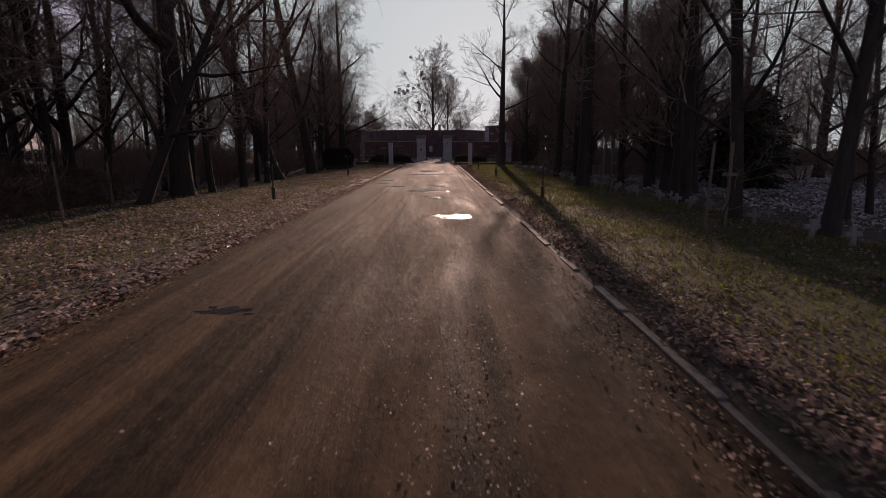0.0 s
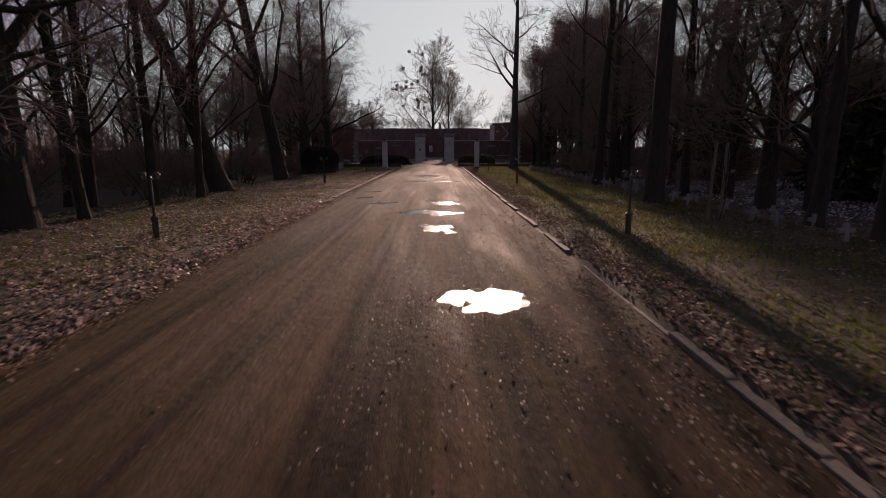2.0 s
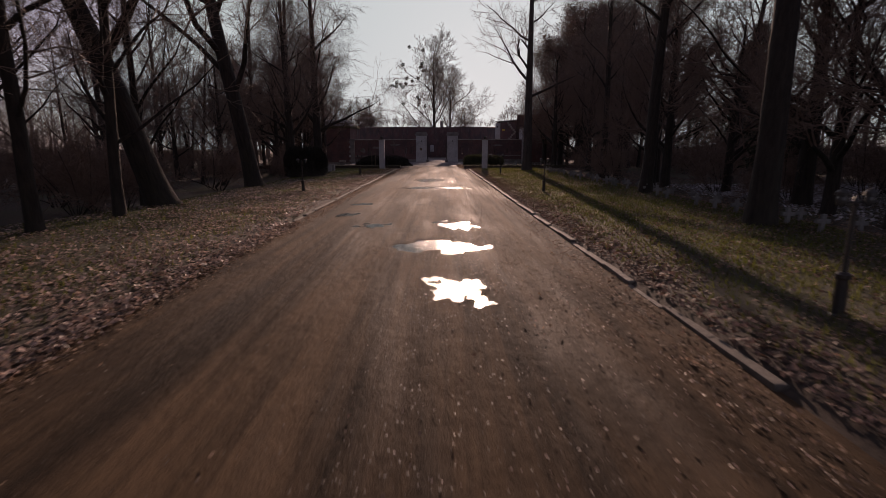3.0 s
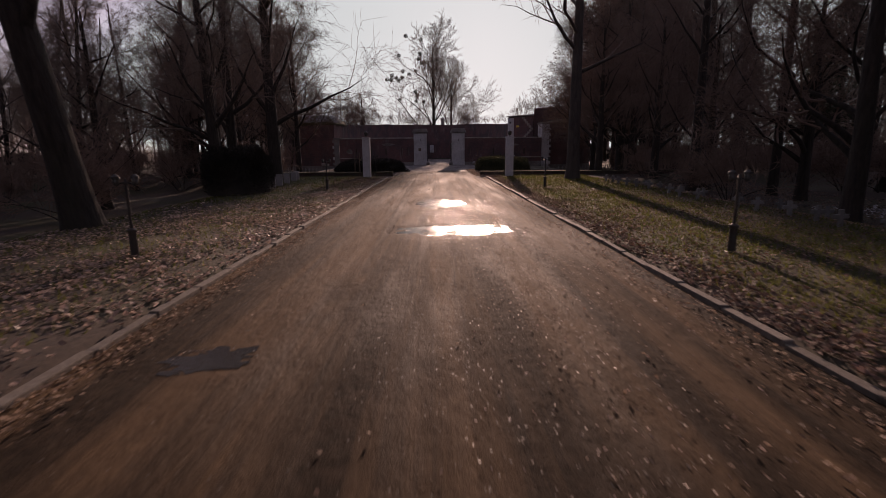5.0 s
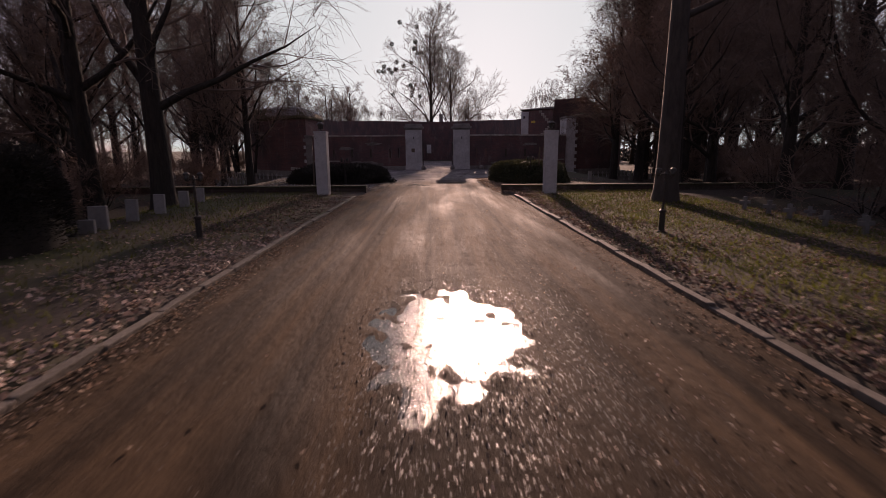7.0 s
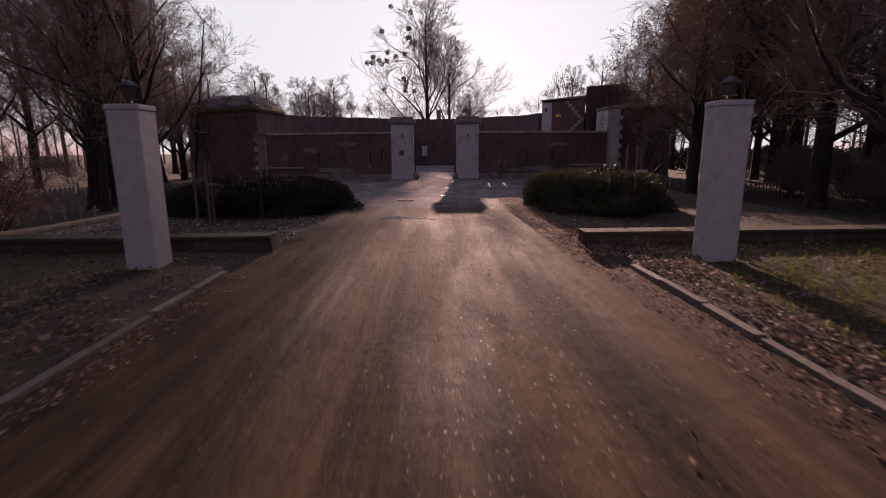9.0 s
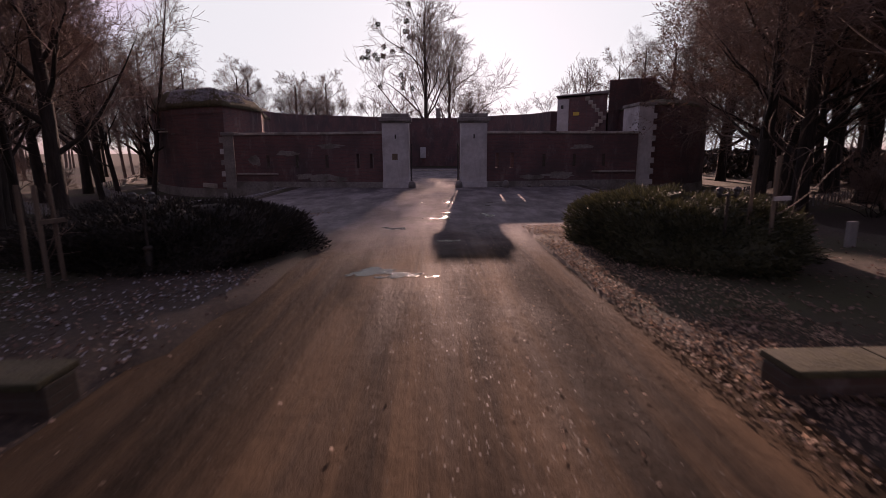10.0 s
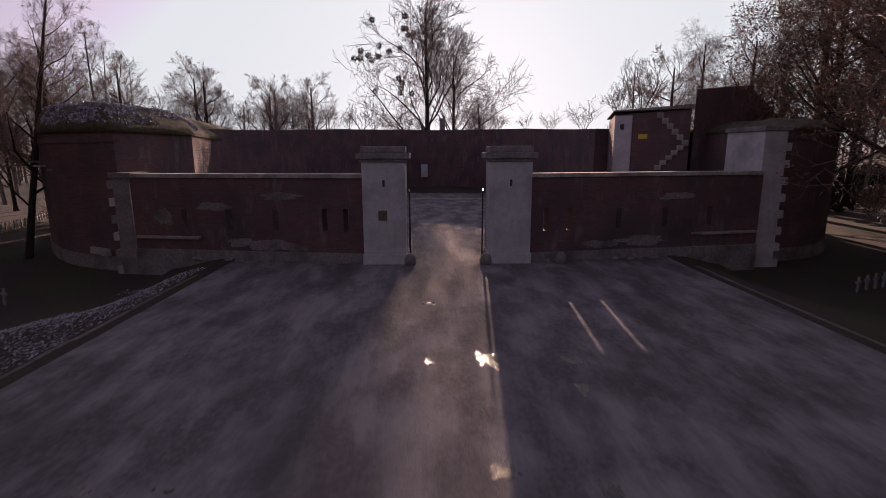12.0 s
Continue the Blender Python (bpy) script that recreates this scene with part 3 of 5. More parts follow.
def grass_mesh(spots):
    n = len(spots)
    xy = np.array(spots)
    z = np.array([lawn_z(x, y) for x, y in spots]) - 0.01
    a = rng.uniform(0, 6.283, n)
    h = rng.uniform(0.04, 0.12, n)
    w = rng.uniform(0.006, 0.012, n)
    d = np.stack([np.cos(a), np.sin(a), np.zeros(n)], 1)
    c = np.stack([xy[:, 0], xy[:, 1], z], 1)
    tip = c + np.stack([rng.normal(0, 0.03, n), rng.normal(0, 0.03, n), h], 1)
    v = np.stack([c - d * w[:, None], c + d * w[:, None], tip], 1).reshape(-1, 3)
    return mesh_of("grass", v.tolist(), [(3 * i, 3 * i + 1, 3 * i + 2) for i in range(n)], GRASS)


def grass_keep(x, y):
    return (0.75 + 0.6 * n2(x, y, 0.4, 6.0)) * (1 - 0.75 * step01(4.6 - abs(x), 0, 1.2))


spots = scatter(120000, 3.4, 9.4, -8, 50, grass_keep) + scatter(60000, -10.5, -3.4, -8, 50, grass_keep)
tagged(new("grass", grass_mesh(spots)), "short green-brown winter grass on the verges", "grass", kind="stuff")


def pebbles(name, spots, material, rise=0.13):
    """Small wet stones pressed into the road."""
    n = len(spots)
    xy = np.array(spots)
    z = np.maximum(np.array([road_z(x, y) for x, y in spots]), -0.0128)
    s = rng.uniform(0.004, 0.012, n)
    k = np.array([[1, 0, 0], [0, 1, 0], [-1, 0, 0], [0, -1, 0], [0, 0, rise]])
    turn = rng.uniform(0, 6.283, n)
    c, d = np.cos(turn)[:, None], np.sin(turn)[:, None]
    q = k[None] * rng.uniform(0.5, 1.6, (n, 5, 1))
    v = np.stack([q[:, :, 0] * c - q[:, :, 1] * d, q[:, :, 0] * d + q[:, :, 1] * c, q[:, :, 2]], 2) * s[:, None, None]
    v = (v + np.stack([xy[:, 0], xy[:, 1], z], 1)[:, None, :]).reshape(-1, 3)
    f = [t for i in range(n) for t in ((5 * i, 5 * i + 1, 5 * i + 4), (5 * i + 1, 5 * i + 2, 5 * i + 4), (5 * i + 2, 5 * i + 3, 5 * i + 4), (5 * i + 3, 5 * i, 5 * i + 4))]
    return mesh_of(name, v.tolist(), f, material)


def pebble_keep(x, y):
    return 0.12 + 0.88 * step01(1.3 - abs(x - 0.6), 0, 0.8) * max(0.0, 0.45 + 0.8 * n2(x, y * 0.4, 0.9, 8.8))


def sodden_keep(x, y):
    return step01(1.5 - abs(x - 0.5), 0, 0.7) * max(0.0, 0.5 + 0.9 * n2(x, y * 0.3, 1.6, 2.8)) * (1 - step01(y, 32, 37))


def shallows(x, y):
    d = min(((x - cx) / rx) ** 2 + ((y - cy) / ry) ** 2 for cx, cy, rx, ry in PUDDLES)
    return 0.0 if d > 1.8 else max(0.3, 1.0 - 1.6 * abs(d - 1.0))


spots = scatter(28000, -1.1, 2.1, 26.5, 37, sodden_keep) + scatter(40000, -2.5, 2.3, 4, 38, shallows)
tagged(new("wet_gravel", pebbles("wet_gravel", spots, PEBBLE)), "small wet stones round the puddles of the road", "gravel", kind="stuff")
tagged(new("puddle_stones", pebbles("puddle_stones", scatter(60000, -2.5, 2.3, 4, 38, shallows), GRIT, 0.8)), "small stones standing out of the shallow puddles", "gravel", kind="stuff")
tagged(new("grit", pebbles("grit", scatter(45000, -2.7, 2.9, -7, 57, pebble_keep), GRIT)), "small stones pressed into the earth road", "gravel", kind="stuff")


# ---- trees ----
class Tree:
    """Grows a bare tree: trunk with limbs, and a crown of branches and twigs."""

    def __init__(self, seed, height, r0, fork=0.35, limbs=11, n=(7, 6, 5), spread=0.75, reach=0.36, droop=0.0, bow=(0, 0), twig=0.006, clear=0.0):
        self.r = np.random.default_rng(seed)
        self.wood, self.fine = Tubes(), Tubes()
        self.n, self.droop, self.twig, self.tips = n, droop, twig, []
        if not height:
            return
        s = np.linspace(0, 1, 11)
        wob = np.cumsum(self.r.normal(0, 0.011 * height / 10, (11, 2)), 0) * (s[:, None] > 0.05)
        pts = np.stack([bow[0] * s ** 1.6 + wob[:, 0], bow[1] * s ** 1.6 + wob[:, 1], s * height * 0.92 - 0.25], 1)
        rad = r0 * (1 - 0.93 * s) ** 0.85 + 0.012
        # the bole: closer rings near the ground, where the root flare spreads
        sb = np.concatenate([[0, 0.018, 0.04, 0.07], s[1:]])
        bole = np.stack([np.interp(sb, s, pts[:, i]) for i in range(3)], 1)
        spread_out = np.ones(len(sb))
        spread_out[:4] = (1.55, 1.26, 1.1, 1.03)
        self.wood.add(bole, np.interp(sb, s, rad) * spread_out, 16)
        for i in range(limbs):
            q = fork + (0.97 - fork) * ((i + self.r.random() * 0.7) / limbs)
            j = min(int(q * 10), 9)
            p = pts[j] + (pts[j + 1] - pts[j]) * (q * 10 - j)
            a = i * 2.4 + self.r.normal(0, 0.5)
            rise = 0.35 + 0.9 * self.r.random() + 0.6 * (q - fork)
            d = unit(np.array([math.cos(a) * spread, math.sin(a) * spread, rise * 0.75]))
            length = height * reach * (1.05 - 0.62 * (q - fork) / (1 - fork)) * self.r.uniform(0.75, 1.15)
            self.branch(p, d, length, float(np.interp(q, s, rad)) * self.r.uniform(0.38, 0.6), 1)

    def branch(self, p, d, length, r, level):
        k = {1: 6, 2: 5, 3: 3, 4: 3}[level]
        pts, cur, dirn = [p], p, d
        jit = {1: 0.16, 2: 0.2, 3: 0.24, 4: 0.2}[level]
        pull = 0.07 if level <= 2 else (-self.droop if self.droop else 0.05)
        dirs = [d]
        for _ in range(k - 1):
            dirn = unit(dirn + self.r.normal(0, jit, 3) + np.array([0, 0, pull]))
            cur = cur + dirn * (length / (k - 1))
            pts.append(cur)
            dirs.append(dirn)
        tip = self.twig * 0.6 if level >= 3 else self.twig
        rad = np.linspace(r, tip, k)
        (self.wood if level == 1 else self.fine).add(pts, rad, {1: 6, 2: 4, 3: 3, 4: 3}[level])
        if level == 4 or level > len(self.n):
            self.tips.append(pts[-1])
            return
        count = self.n[level - 1]
        for i in range(count):
            q = 0.22 + 0.76 * (i + self.r.random() * 0.8) / count
            f = q * (k - 1)
            j = min(int(f), k - 2)
            base = pts[j] + (pts[j + 1] - pts[j]) * (f - j)
            side = unit(np.cross(dirs[j + 1], self.r.normal(0, 1, 3)))
            nd = unit(dirs[j + 1] * self.r.uniform(0.5, 1.0) + side * self.r.uniform(0.6, 1.0) + np.array([0, 0, 0.12]))
            if level == 3:
                ln = length * self.r.uniform(0.4, 0.75) * (1 + 2.2 * self.droop)
            else:
                ln = length * (0.62 - 0.28 * q) * self.r.uniform(0.75, 1.25)
            self.branch(base, nd, ln, max(rad[min(j + 1, k - 1)] * 0.6, self.twig), level + 1)


def tree_thing(tree, at, label, group, bark=BARK, twigs=TWIG, tilt=(0, 0, 0), scale=1.0):
    e = thing("tree", (0, 0, 0), label, "tree", group)
    part("trunk", tree.wood.mesh("trunk", bark), None, e)
    part("crown", tree.fine.mesh("crown", twigs, False), None, e)
    e.matrix_basis = pose(*at, *tilt) @ Matrix.Scale(scale, 4)
    return e


AVENUE, WOOD = "bare trees beside the avenue", "bare trees of the park"
rt = random.Random(5)


def at_ground(x, y, sink=0.05):
    return (x, y, lawn_z(x, y) - sink)


tall = tree_thing(Tree(1, 22, 0.38, fork=0.17, limbs=17, n=(7, 6, 5)), at_ground(-8.7, 10.5), "tall bare tree with a thick dark straight trunk", AVENUE)
leaning = tree_thing(Tree(2, 21, 0.4, fork=0.22, limbs=14, n=(7, 6, 5), bow=(-2.2, 0.6)), at_ground(-8.4, 20.6), "large bare tree with a dark trunk leaning over the grass", AVENUE, tilt=(0, -15, 0))
stout = tree_thing(Tree(3, 23, 0.36, fork=0.2, limbs=16, n=(7, 6, 5), spread=0.9), at_ground(-8.3, 28.4), "stout bare tree leaning a little, with heavy limbs", AVENUE, tilt=(0, -9, 0))
birch = tree_thing(Tree(4, 19, 0.36, fork=0.18, limbs=18, n=(9, 7, 6), droop=0.3, reach=0.33), at_ground(-9.3, 45.7), "tall bare birch with fine hanging twigs", AVENUE)
thin = tree_thing(Tree(5, 15, 0.15, fork=0.16, limbs=16, n=(7, 6, 5), reach=0.26), at_ground(-8.2, 15.2), "slender bare tree with a thin dark trunk", AVENUE)
thin_b = tree_thing(Tree(6, 14, 0.14, fork=0.14, limbs=17, n=(7, 6, 5), reach=0.28, bow=(0.7, 0.2)), at_ground(-7.9, 17.6), "slender bare tree with a slightly bowed trunk", AVENUE)
dead = tree_thing(Tree(7, 20, 0.36, fork=0.3, limbs=11, n=(6, 5, 4), spread=1.0, reach=0.27, twig=0.008), at_ground(7.7, 45.0), "tall half-dead pale tree with bare limbs", AVENUE, bark=PALE_BARK)
small = tree_thing(Tree(8, 8.5, 0.2, fork=0.24, limbs=12, n=(8, 7, 6), spread=0.95, reach=0.42), at_ground(-13.4, 37.0), "small spreading bare tree with a round crown", WOOD)
bushy = tree_thing(Tree(9, 10, 0.24, fork=0.16, limbs=16, n=(8, 7, 6), spread=0.8, reach=0.4), at_ground(14.6, 43.5), "bare tree with a dense reddish crown of twigs", WOOD, twigs=REDTWIG)
oak = tree_thing(Tree(10, 15, 0.27, fork=0.2, limbs=19, n=(8, 7, 6), spread=0.85, reach=0.37, twig=0.008), at_ground(-12.8, 63.5), "bare tree with a dark trunk and a broad brown crown", WOOD, twigs=REDTWIG)
poplar = tree_thing(Tree(14, 22, 0.29, fork=0.36, limbs=17, n=(7, 6, 5), spread=0.6, reach=0.27), at_ground(8.1, 16.0), "tall bare tree with a straight dark trunk and high limbs", AVENUE)


def plant(rows):
    """Copies of the grown trees: which, x, y, turn, lean x, lean y, scale."""
    for src, x, y, turn, lx, ly, s in rows:
        copy_thing(src, pose(*at_ground(x, y), lx, ly, turn) @ Matrix.Scale(s, 4))


# east, along the near part of the avenue
plant([(thin, 9.4, 2.0, 40, 0, 11, 1.1), (thin_b, 8.9, 4.6, 130, 0, 3, 1.15), (thin, 9.7, 8.9, 220, 0, 6, 1.35), (bushy, 13.2, 20.4, 120, 0, 0, 0.9), (poplar, 10.9, 12.4, 80, 0, -2, 0.7)])
# east, along the middle of the avenue
plant([(thin, 12.4, 22.5, 15, 0, -3, 1.3), (poplar, 11.6, 30.5, 75, 0, 2, 0.85), (thin, 14.8, 38.5, 160, 0, 0, 1.3), (poplar, 8.8, 24.3, 30, 0, 2, 0.8), (bushy, 14.4, 36.2, 70, 0, 0, 0.95), (bushy, 11.6, 52.4, 10, 0, 0, 1.1), (bushy, 13.4, 47.4, 300, 0, 0, 1.05), (bushy, 15.0, 55.4, 100, 0, 0, 1.15), (bushy, 14.8, 29.0, 200, 0, 0, 0.9), (poplar, 12.6, 41.2, 140, 0, 0, 0.85), (bushy, 13.4, 32.6, 20, 0, 0, 1.1), (bushy, 13.0, 17.6, 310, 0, 0, 1.35), (bushy, 14.6, 23.5, 60, 0, 0, 1.35)])
# east, round the fort
plant([(birch, 13.5, 66.0, 80, 0, -3, 0.8), (stout, 17.5, 49.5, 220, 0, 2, 0.8), (birch, 15.8, 57.0, 250, 0, 0, 0.8), (bushy, 20.5, 60.0, 140, 0, 0, 1.2), (bushy, 17.0, 68.5, 50, 0, 0, 1.0)])
# west, along the near part of the avenue
plant([(thin, -8.3, 12.1, 70, 0, -4, 0.85), (tall, -8.7, 7.9, 200, 0, -24, 0.5), (bushy, -12.2, 1.6, 40, 0, 0, 1.15), (oak, -13.0, 10.8, 30, 0, 0, 0.85), (bushy, -11.4, 5.0, 150, 0, 0, 1.0), (bushy, -13.4, -2.0, 250, 0, 0, 1.2), (thin, -10.6, 3.4, 20, 0, 3, 1.1), (thin_b, -11.9, 8.6, 120, 0, -6, 1.1), (thin, -12.9, 6.2, 310, 0, -4, 1.1), (bushy, -15.5, 4.0, 260, 0, 0, 1.0), (bushy, -14.0, 9.0, 20, 0, 0, 1.1), (bushy, -18.5, 15.0, 90, 0, 0, 1.1), (thin_b, -13.2, 13.0, 60, 0, 5, 1.1), (thin, -11.5, 17.0, 90, 0, 3, 1.1)])
# west, along the middle of the avenue
plant([(thin, -15.5, 38.4, 30, 0, 6, 0.8), (birch, -9.0, 37.5, 200, 0, 2, 0.7), (small, -19.5, 43.0, 50, 0, 0, 1.0), (tall, -22.0, 27.0, 40, 0, 0, 0.85), (thin_b, -10.3, 22.8, 310, 0, -5, 1.0)])
# west, round the fort
plant([(tall, -11.8, 45.9, 120, 0, -7, 0.8), (thin_b, -14.3, 62.6, 100, 0, 9, 1.15), (thin, -15.4, 63.3, 190, 0, -6, 1.1), (thin_b, -15.0, 64.4, 280, 0, 5, 1.05), (thin, -19.0, 75.2, 60, 0, -8, 1.0), (thin_b, -18.9, 76.6, 150, 0, 10, 1.0), (thin, -17.9, 78.5, 250, 0, -12, 0.95), (bushy, -16.0, 50.0, 140, 0, 0, 0.95), (bushy, -13.2, 47.5, 75, 0, 0, 0.9), (tall, -16.2, 49.5, 220, 0, -3, 0.7), (bushy, -18.5, 53.0, 20, 0, 0, 1.05), (thin, -14.8, 55.0, 120, 0, 2, 1.1)])
# west, round the fort
plant([(bushy, -21.0, 58.5, 200, 0, 0, 1.1), (oak, -16.2, 65.0, 70, 0, 4, 1.05), (oak, -19.0, 69.0, 150, 0, -3, 1.0), (oak, -21.5, 74.0, 220, 0, 2, 1.05), (oak, -24.0, 67.0, 20, 0, 0, 1.1), (bushy, -23.0, 80.0, 40, 0, 0, 1.3), (bushy, -26.0, 86.0, 90, 0, 0, 1.3), (oak, -29.0, 78.0, 300, 0, 0, 1.1), (bushy, -23.5, 88.5, 200, 0, 0, 1.2)])

# trees of the park further out on both sides
for side in (-1, 1):
    placed = []
    while len(placed) < 32:
        x, y = side * rt.uniform(12.5, 46), rt.uniform(-4, 76)
        if side < 0 and y > 52 and x > -20 or side > 0 and y > 58 and x < 23 or side > 0 and x < 18 and 22 < y < 58:
            continue
        if any((x - a) ** 2 + (y - b) ** 2 < 5 for a, b in placed):
            continue
        placed.append((x, y))
        src = rt.choice([thin, thin_b, thin, thin_b, tall, bushy, small, bushy, birch])
        s = rt.uniform(0.7, 1.15) * (0.75 if src is tall else 1)
        c = copy_thing(src, pose(*at_ground(x, y), rt.uniform(-4, 4), rt.uniform(-5, 5), rt.uniform(0, 360)) @ Matrix.Scale(s, 4))
        c["group"] = WOOD

# the trees behind the fort
back_list = [(bushy, -15.5, 124, 1.35), (small, -19.5, 121, 1.5), (bushy, 7.0, 131, 1.2), (small, -24, 97, 1.3), (bushy, -21, 103, 1.15), (small, -18.5, 99, 1.25), (bushy, -15.5, 106, 1.05), (small, -12.5, 103, 1.05), (thin, -28, 100, 1.0),
             (thin_b, -30, 93, 0.9), (bushy, -26, 92, 1.1), (small, 19, 97, 1.35), (birch, 22.5, 99, 0.72), (bushy, 26, 94, 1.2), (thin, 15.5, 96, 0.75), (bushy, 22, 92, 1.25), (birch, 30, 92, 0.7)]
for src, x, y, s in back_list:
    c = copy_thing(src, pose(x, y, 0, 0, 0, rt.uniform(0, 360)) @ Matrix.Scale(s, 4))
    c["group"] = "trees behind the fort"


def leaf_cloud(name, centres, radius, count, size, material, seed, flat=1.0):
    """Clumps of many small leaves round the given centres."""
    r = np.random.default_rng(seed)
    v, f = [], []
    for c in centres:
        d = r.normal(0, 1, (count, 3))
        d /= np.linalg.norm(d, axis=1)[:, None]
        p = np.asarray(c) + d * (radius * r.uniform(0.35, 1.0, (count, 1)) ** 0.6) * np.array([1, 1, flat])
        a, b = r.normal(0, 1, (count, 3)), r.normal(0, 1, (count, 3))
        a = a / np.linalg.norm(a, axis=1)[:, None] * size
        b = b / np.linalg.norm(b, axis=1)[:, None] * size * 0.45
        q = np.stack([p - a, p + b, p + a, p - b], 1).reshape(-1, 3)
        o = len(v)
        v.extend(q.tolist())
        f.extend((o + 4 * i, o + 4 * i + 1, o + 4 * i + 2, o + 4 * i + 3) for i in range(count))
    return mesh_of(name, v, f, material)


leafy = Tree(11, 15, 0.3, fork=0.16, limbs=20, n=(8, 7, 5), spread=0.9, reach=0.38, twig=0.008)
russet = tree_thing(leafy, at_ground(16.2, 61.0), "dense tree still holding withered brown leaves", WOOD, twigs=REDTWIG, scale=1.25)
part("withered_leaves", leaf_cloud("withered_leaves", [t for i, t in enumerate(leafy.tips) if i % 11 == 0], 0.42, 30, 0.075, WITHERED, 8), None, russet, "withered brown leaves")
for x, y, turn, s in ((15.6, 66.4, 150, 0.85), (21.5, 64.5, 80, 1.05), (22.0, 70.5, 260, 1.1), (27.0, 62.0, 20, 1.1), (26.0, 77.5, 140, 1.15), (20.5, 74.0, 60, 1.15), (24.5, 81.0, 200, 1.2), (25.5, 89.0, 20, 1.0), (29.5, 95.0, 110, 1.1)):
    copy_thing(russet, pose(*at_ground(x, y), 0, 0, turn) @ Matrix.Scale(s, 4))
big = Tree(12, 26, 0.42, fork=0.1, limbs=22, n=(7, 6, 4), spread=0.42, reach=0.5, twig=0.024)
far_tree = tree_thing(big, (-0.6, 131, 0), "big far bare tree with mistletoe clumps in its crown", "trees behind the fort")
tips = [t for t in big.tips if t[0] < -2.0 and t[2] > 11]
picks = [tips[(i * 97) % len(tips)] for i in range(24)]
for x, y, turn, k in ((3.6, 137, 130, 0.8),):
    copy_thing(far_tree, pose(x, y, 0, 0, 0, turn) @ Matrix.Scale(k, 4))["label"] = "tall far bare tree with steep limbs"
part("mistletoe", leaf_cloud("mistletoe", picks, 0.45, 130, 0.14, NEEDLES, 3), None, far_tree, "dark round mistletoe clumps")


def shrub_mesh(seed, height, stems, n, twig=0.006, spread=0.5):
    r = np.random.default_rng(seed)
    t = Tree(seed + 1, 0, 0, n=n, twig=twig)
    for i in range(stems):
        a = r.uniform(0, 6.283)
        d = unit(np.array([math.cos(a) * spread, math.sin(a) * spread, 1.0]))
        t.branch(np.array([0.12 * math.cos(a), 0.12 * math.sin(a), -0.05]), d, height * r.uniform(0.6, 1.0), 0.02, 1)
    return t


def shrub_thing(t, at, label, group, scale=1.0, twigs=TWIG):
    e = thing("shrub", (0, 0, 0), label, "shrub", group)
    part("stem", t.wood.mesh("stem", BARK), None, e)
    part("crown", t.fine.mesh("crown", twigs, False), None, e)
    e.matrix_basis = pose(*at) @ Matrix.Scale(scale, 4)
    return e


shrub_a = shrub_thing(shrub_mesh(21, 2.3, 7, (6, 5), 0.009), (-11.9, 99.0, 5.5), "bare shrub growing on the rampart", "shrubs on the rampart")
shrub_b = shrub_thing(shrub_mesh(22, 2.6, 9, (7, 6, 4), 0.007, 0.7), (-16.5, 30, -0.5), "bare brown undergrowth shrub", "undergrowth", twigs=REDTWIG)
for x, y, z, k in ((-12.9, 92, 5.2, 1.0), (-12.3, 97, 5.4, 1.2), (-10.6, 101, 5.7, 0.8), (-9.6, 104, 5.9, 1.1), (-8.2, 106.5, 5.95, 0.9), (-7.2, 109, 6.0, 1.3), (-6.0, 110, 6.05, 0.9), (-5.0, 111, 6.1, 0.7),
                   (-3.9, 112, 6.15, 1.3), (-2.7, 113, 6.15, 0.9), (-1.4, 114, 6.2, 0.7), (2.6, 113.5, 6.2, 1.1), (3.9, 112, 6.1, 0.8), (5.4, 111, 6.1, 1.2), (7.0, 109, 6.0, 0.8),
                   (8.6, 104, 5.9, 0.6), (9.9, 99, 5.5, 0.7), (10.8, 93, 5.3, 0.9), (12.4, 86.5, 5.95, 1.3), (11.3, 88, 5.9, 1.0)):
    copy_thing(shrub_a, pose(x, y, z, 0, 0, rt.uniform(0, 360)) @ Matrix.Scale(k, 4))
for i in range(190):
    side = rt.choice([-1, 1])
    x, y = side * rt.uniform(11.5, 28), rt.uniform(2, 56)
    if side > 0 and y < 24 and x < 25:
        x = 25 + 0.3 * (x - 11.5)
    if i > 150:
        x, y = side * rt.uniform(22, 46), rt.uniform(54, 92)
    elif i > 130:
        x, y = rt.uniform(17, 28), rt.uniform(54, 66)
    copy_thing(shrub_b, pose(*at_ground(x, y), 0, 0, rt.uniform(0, 360)) @ Matrix.Scale(rt.uniform(0.6, 1.25), 4))


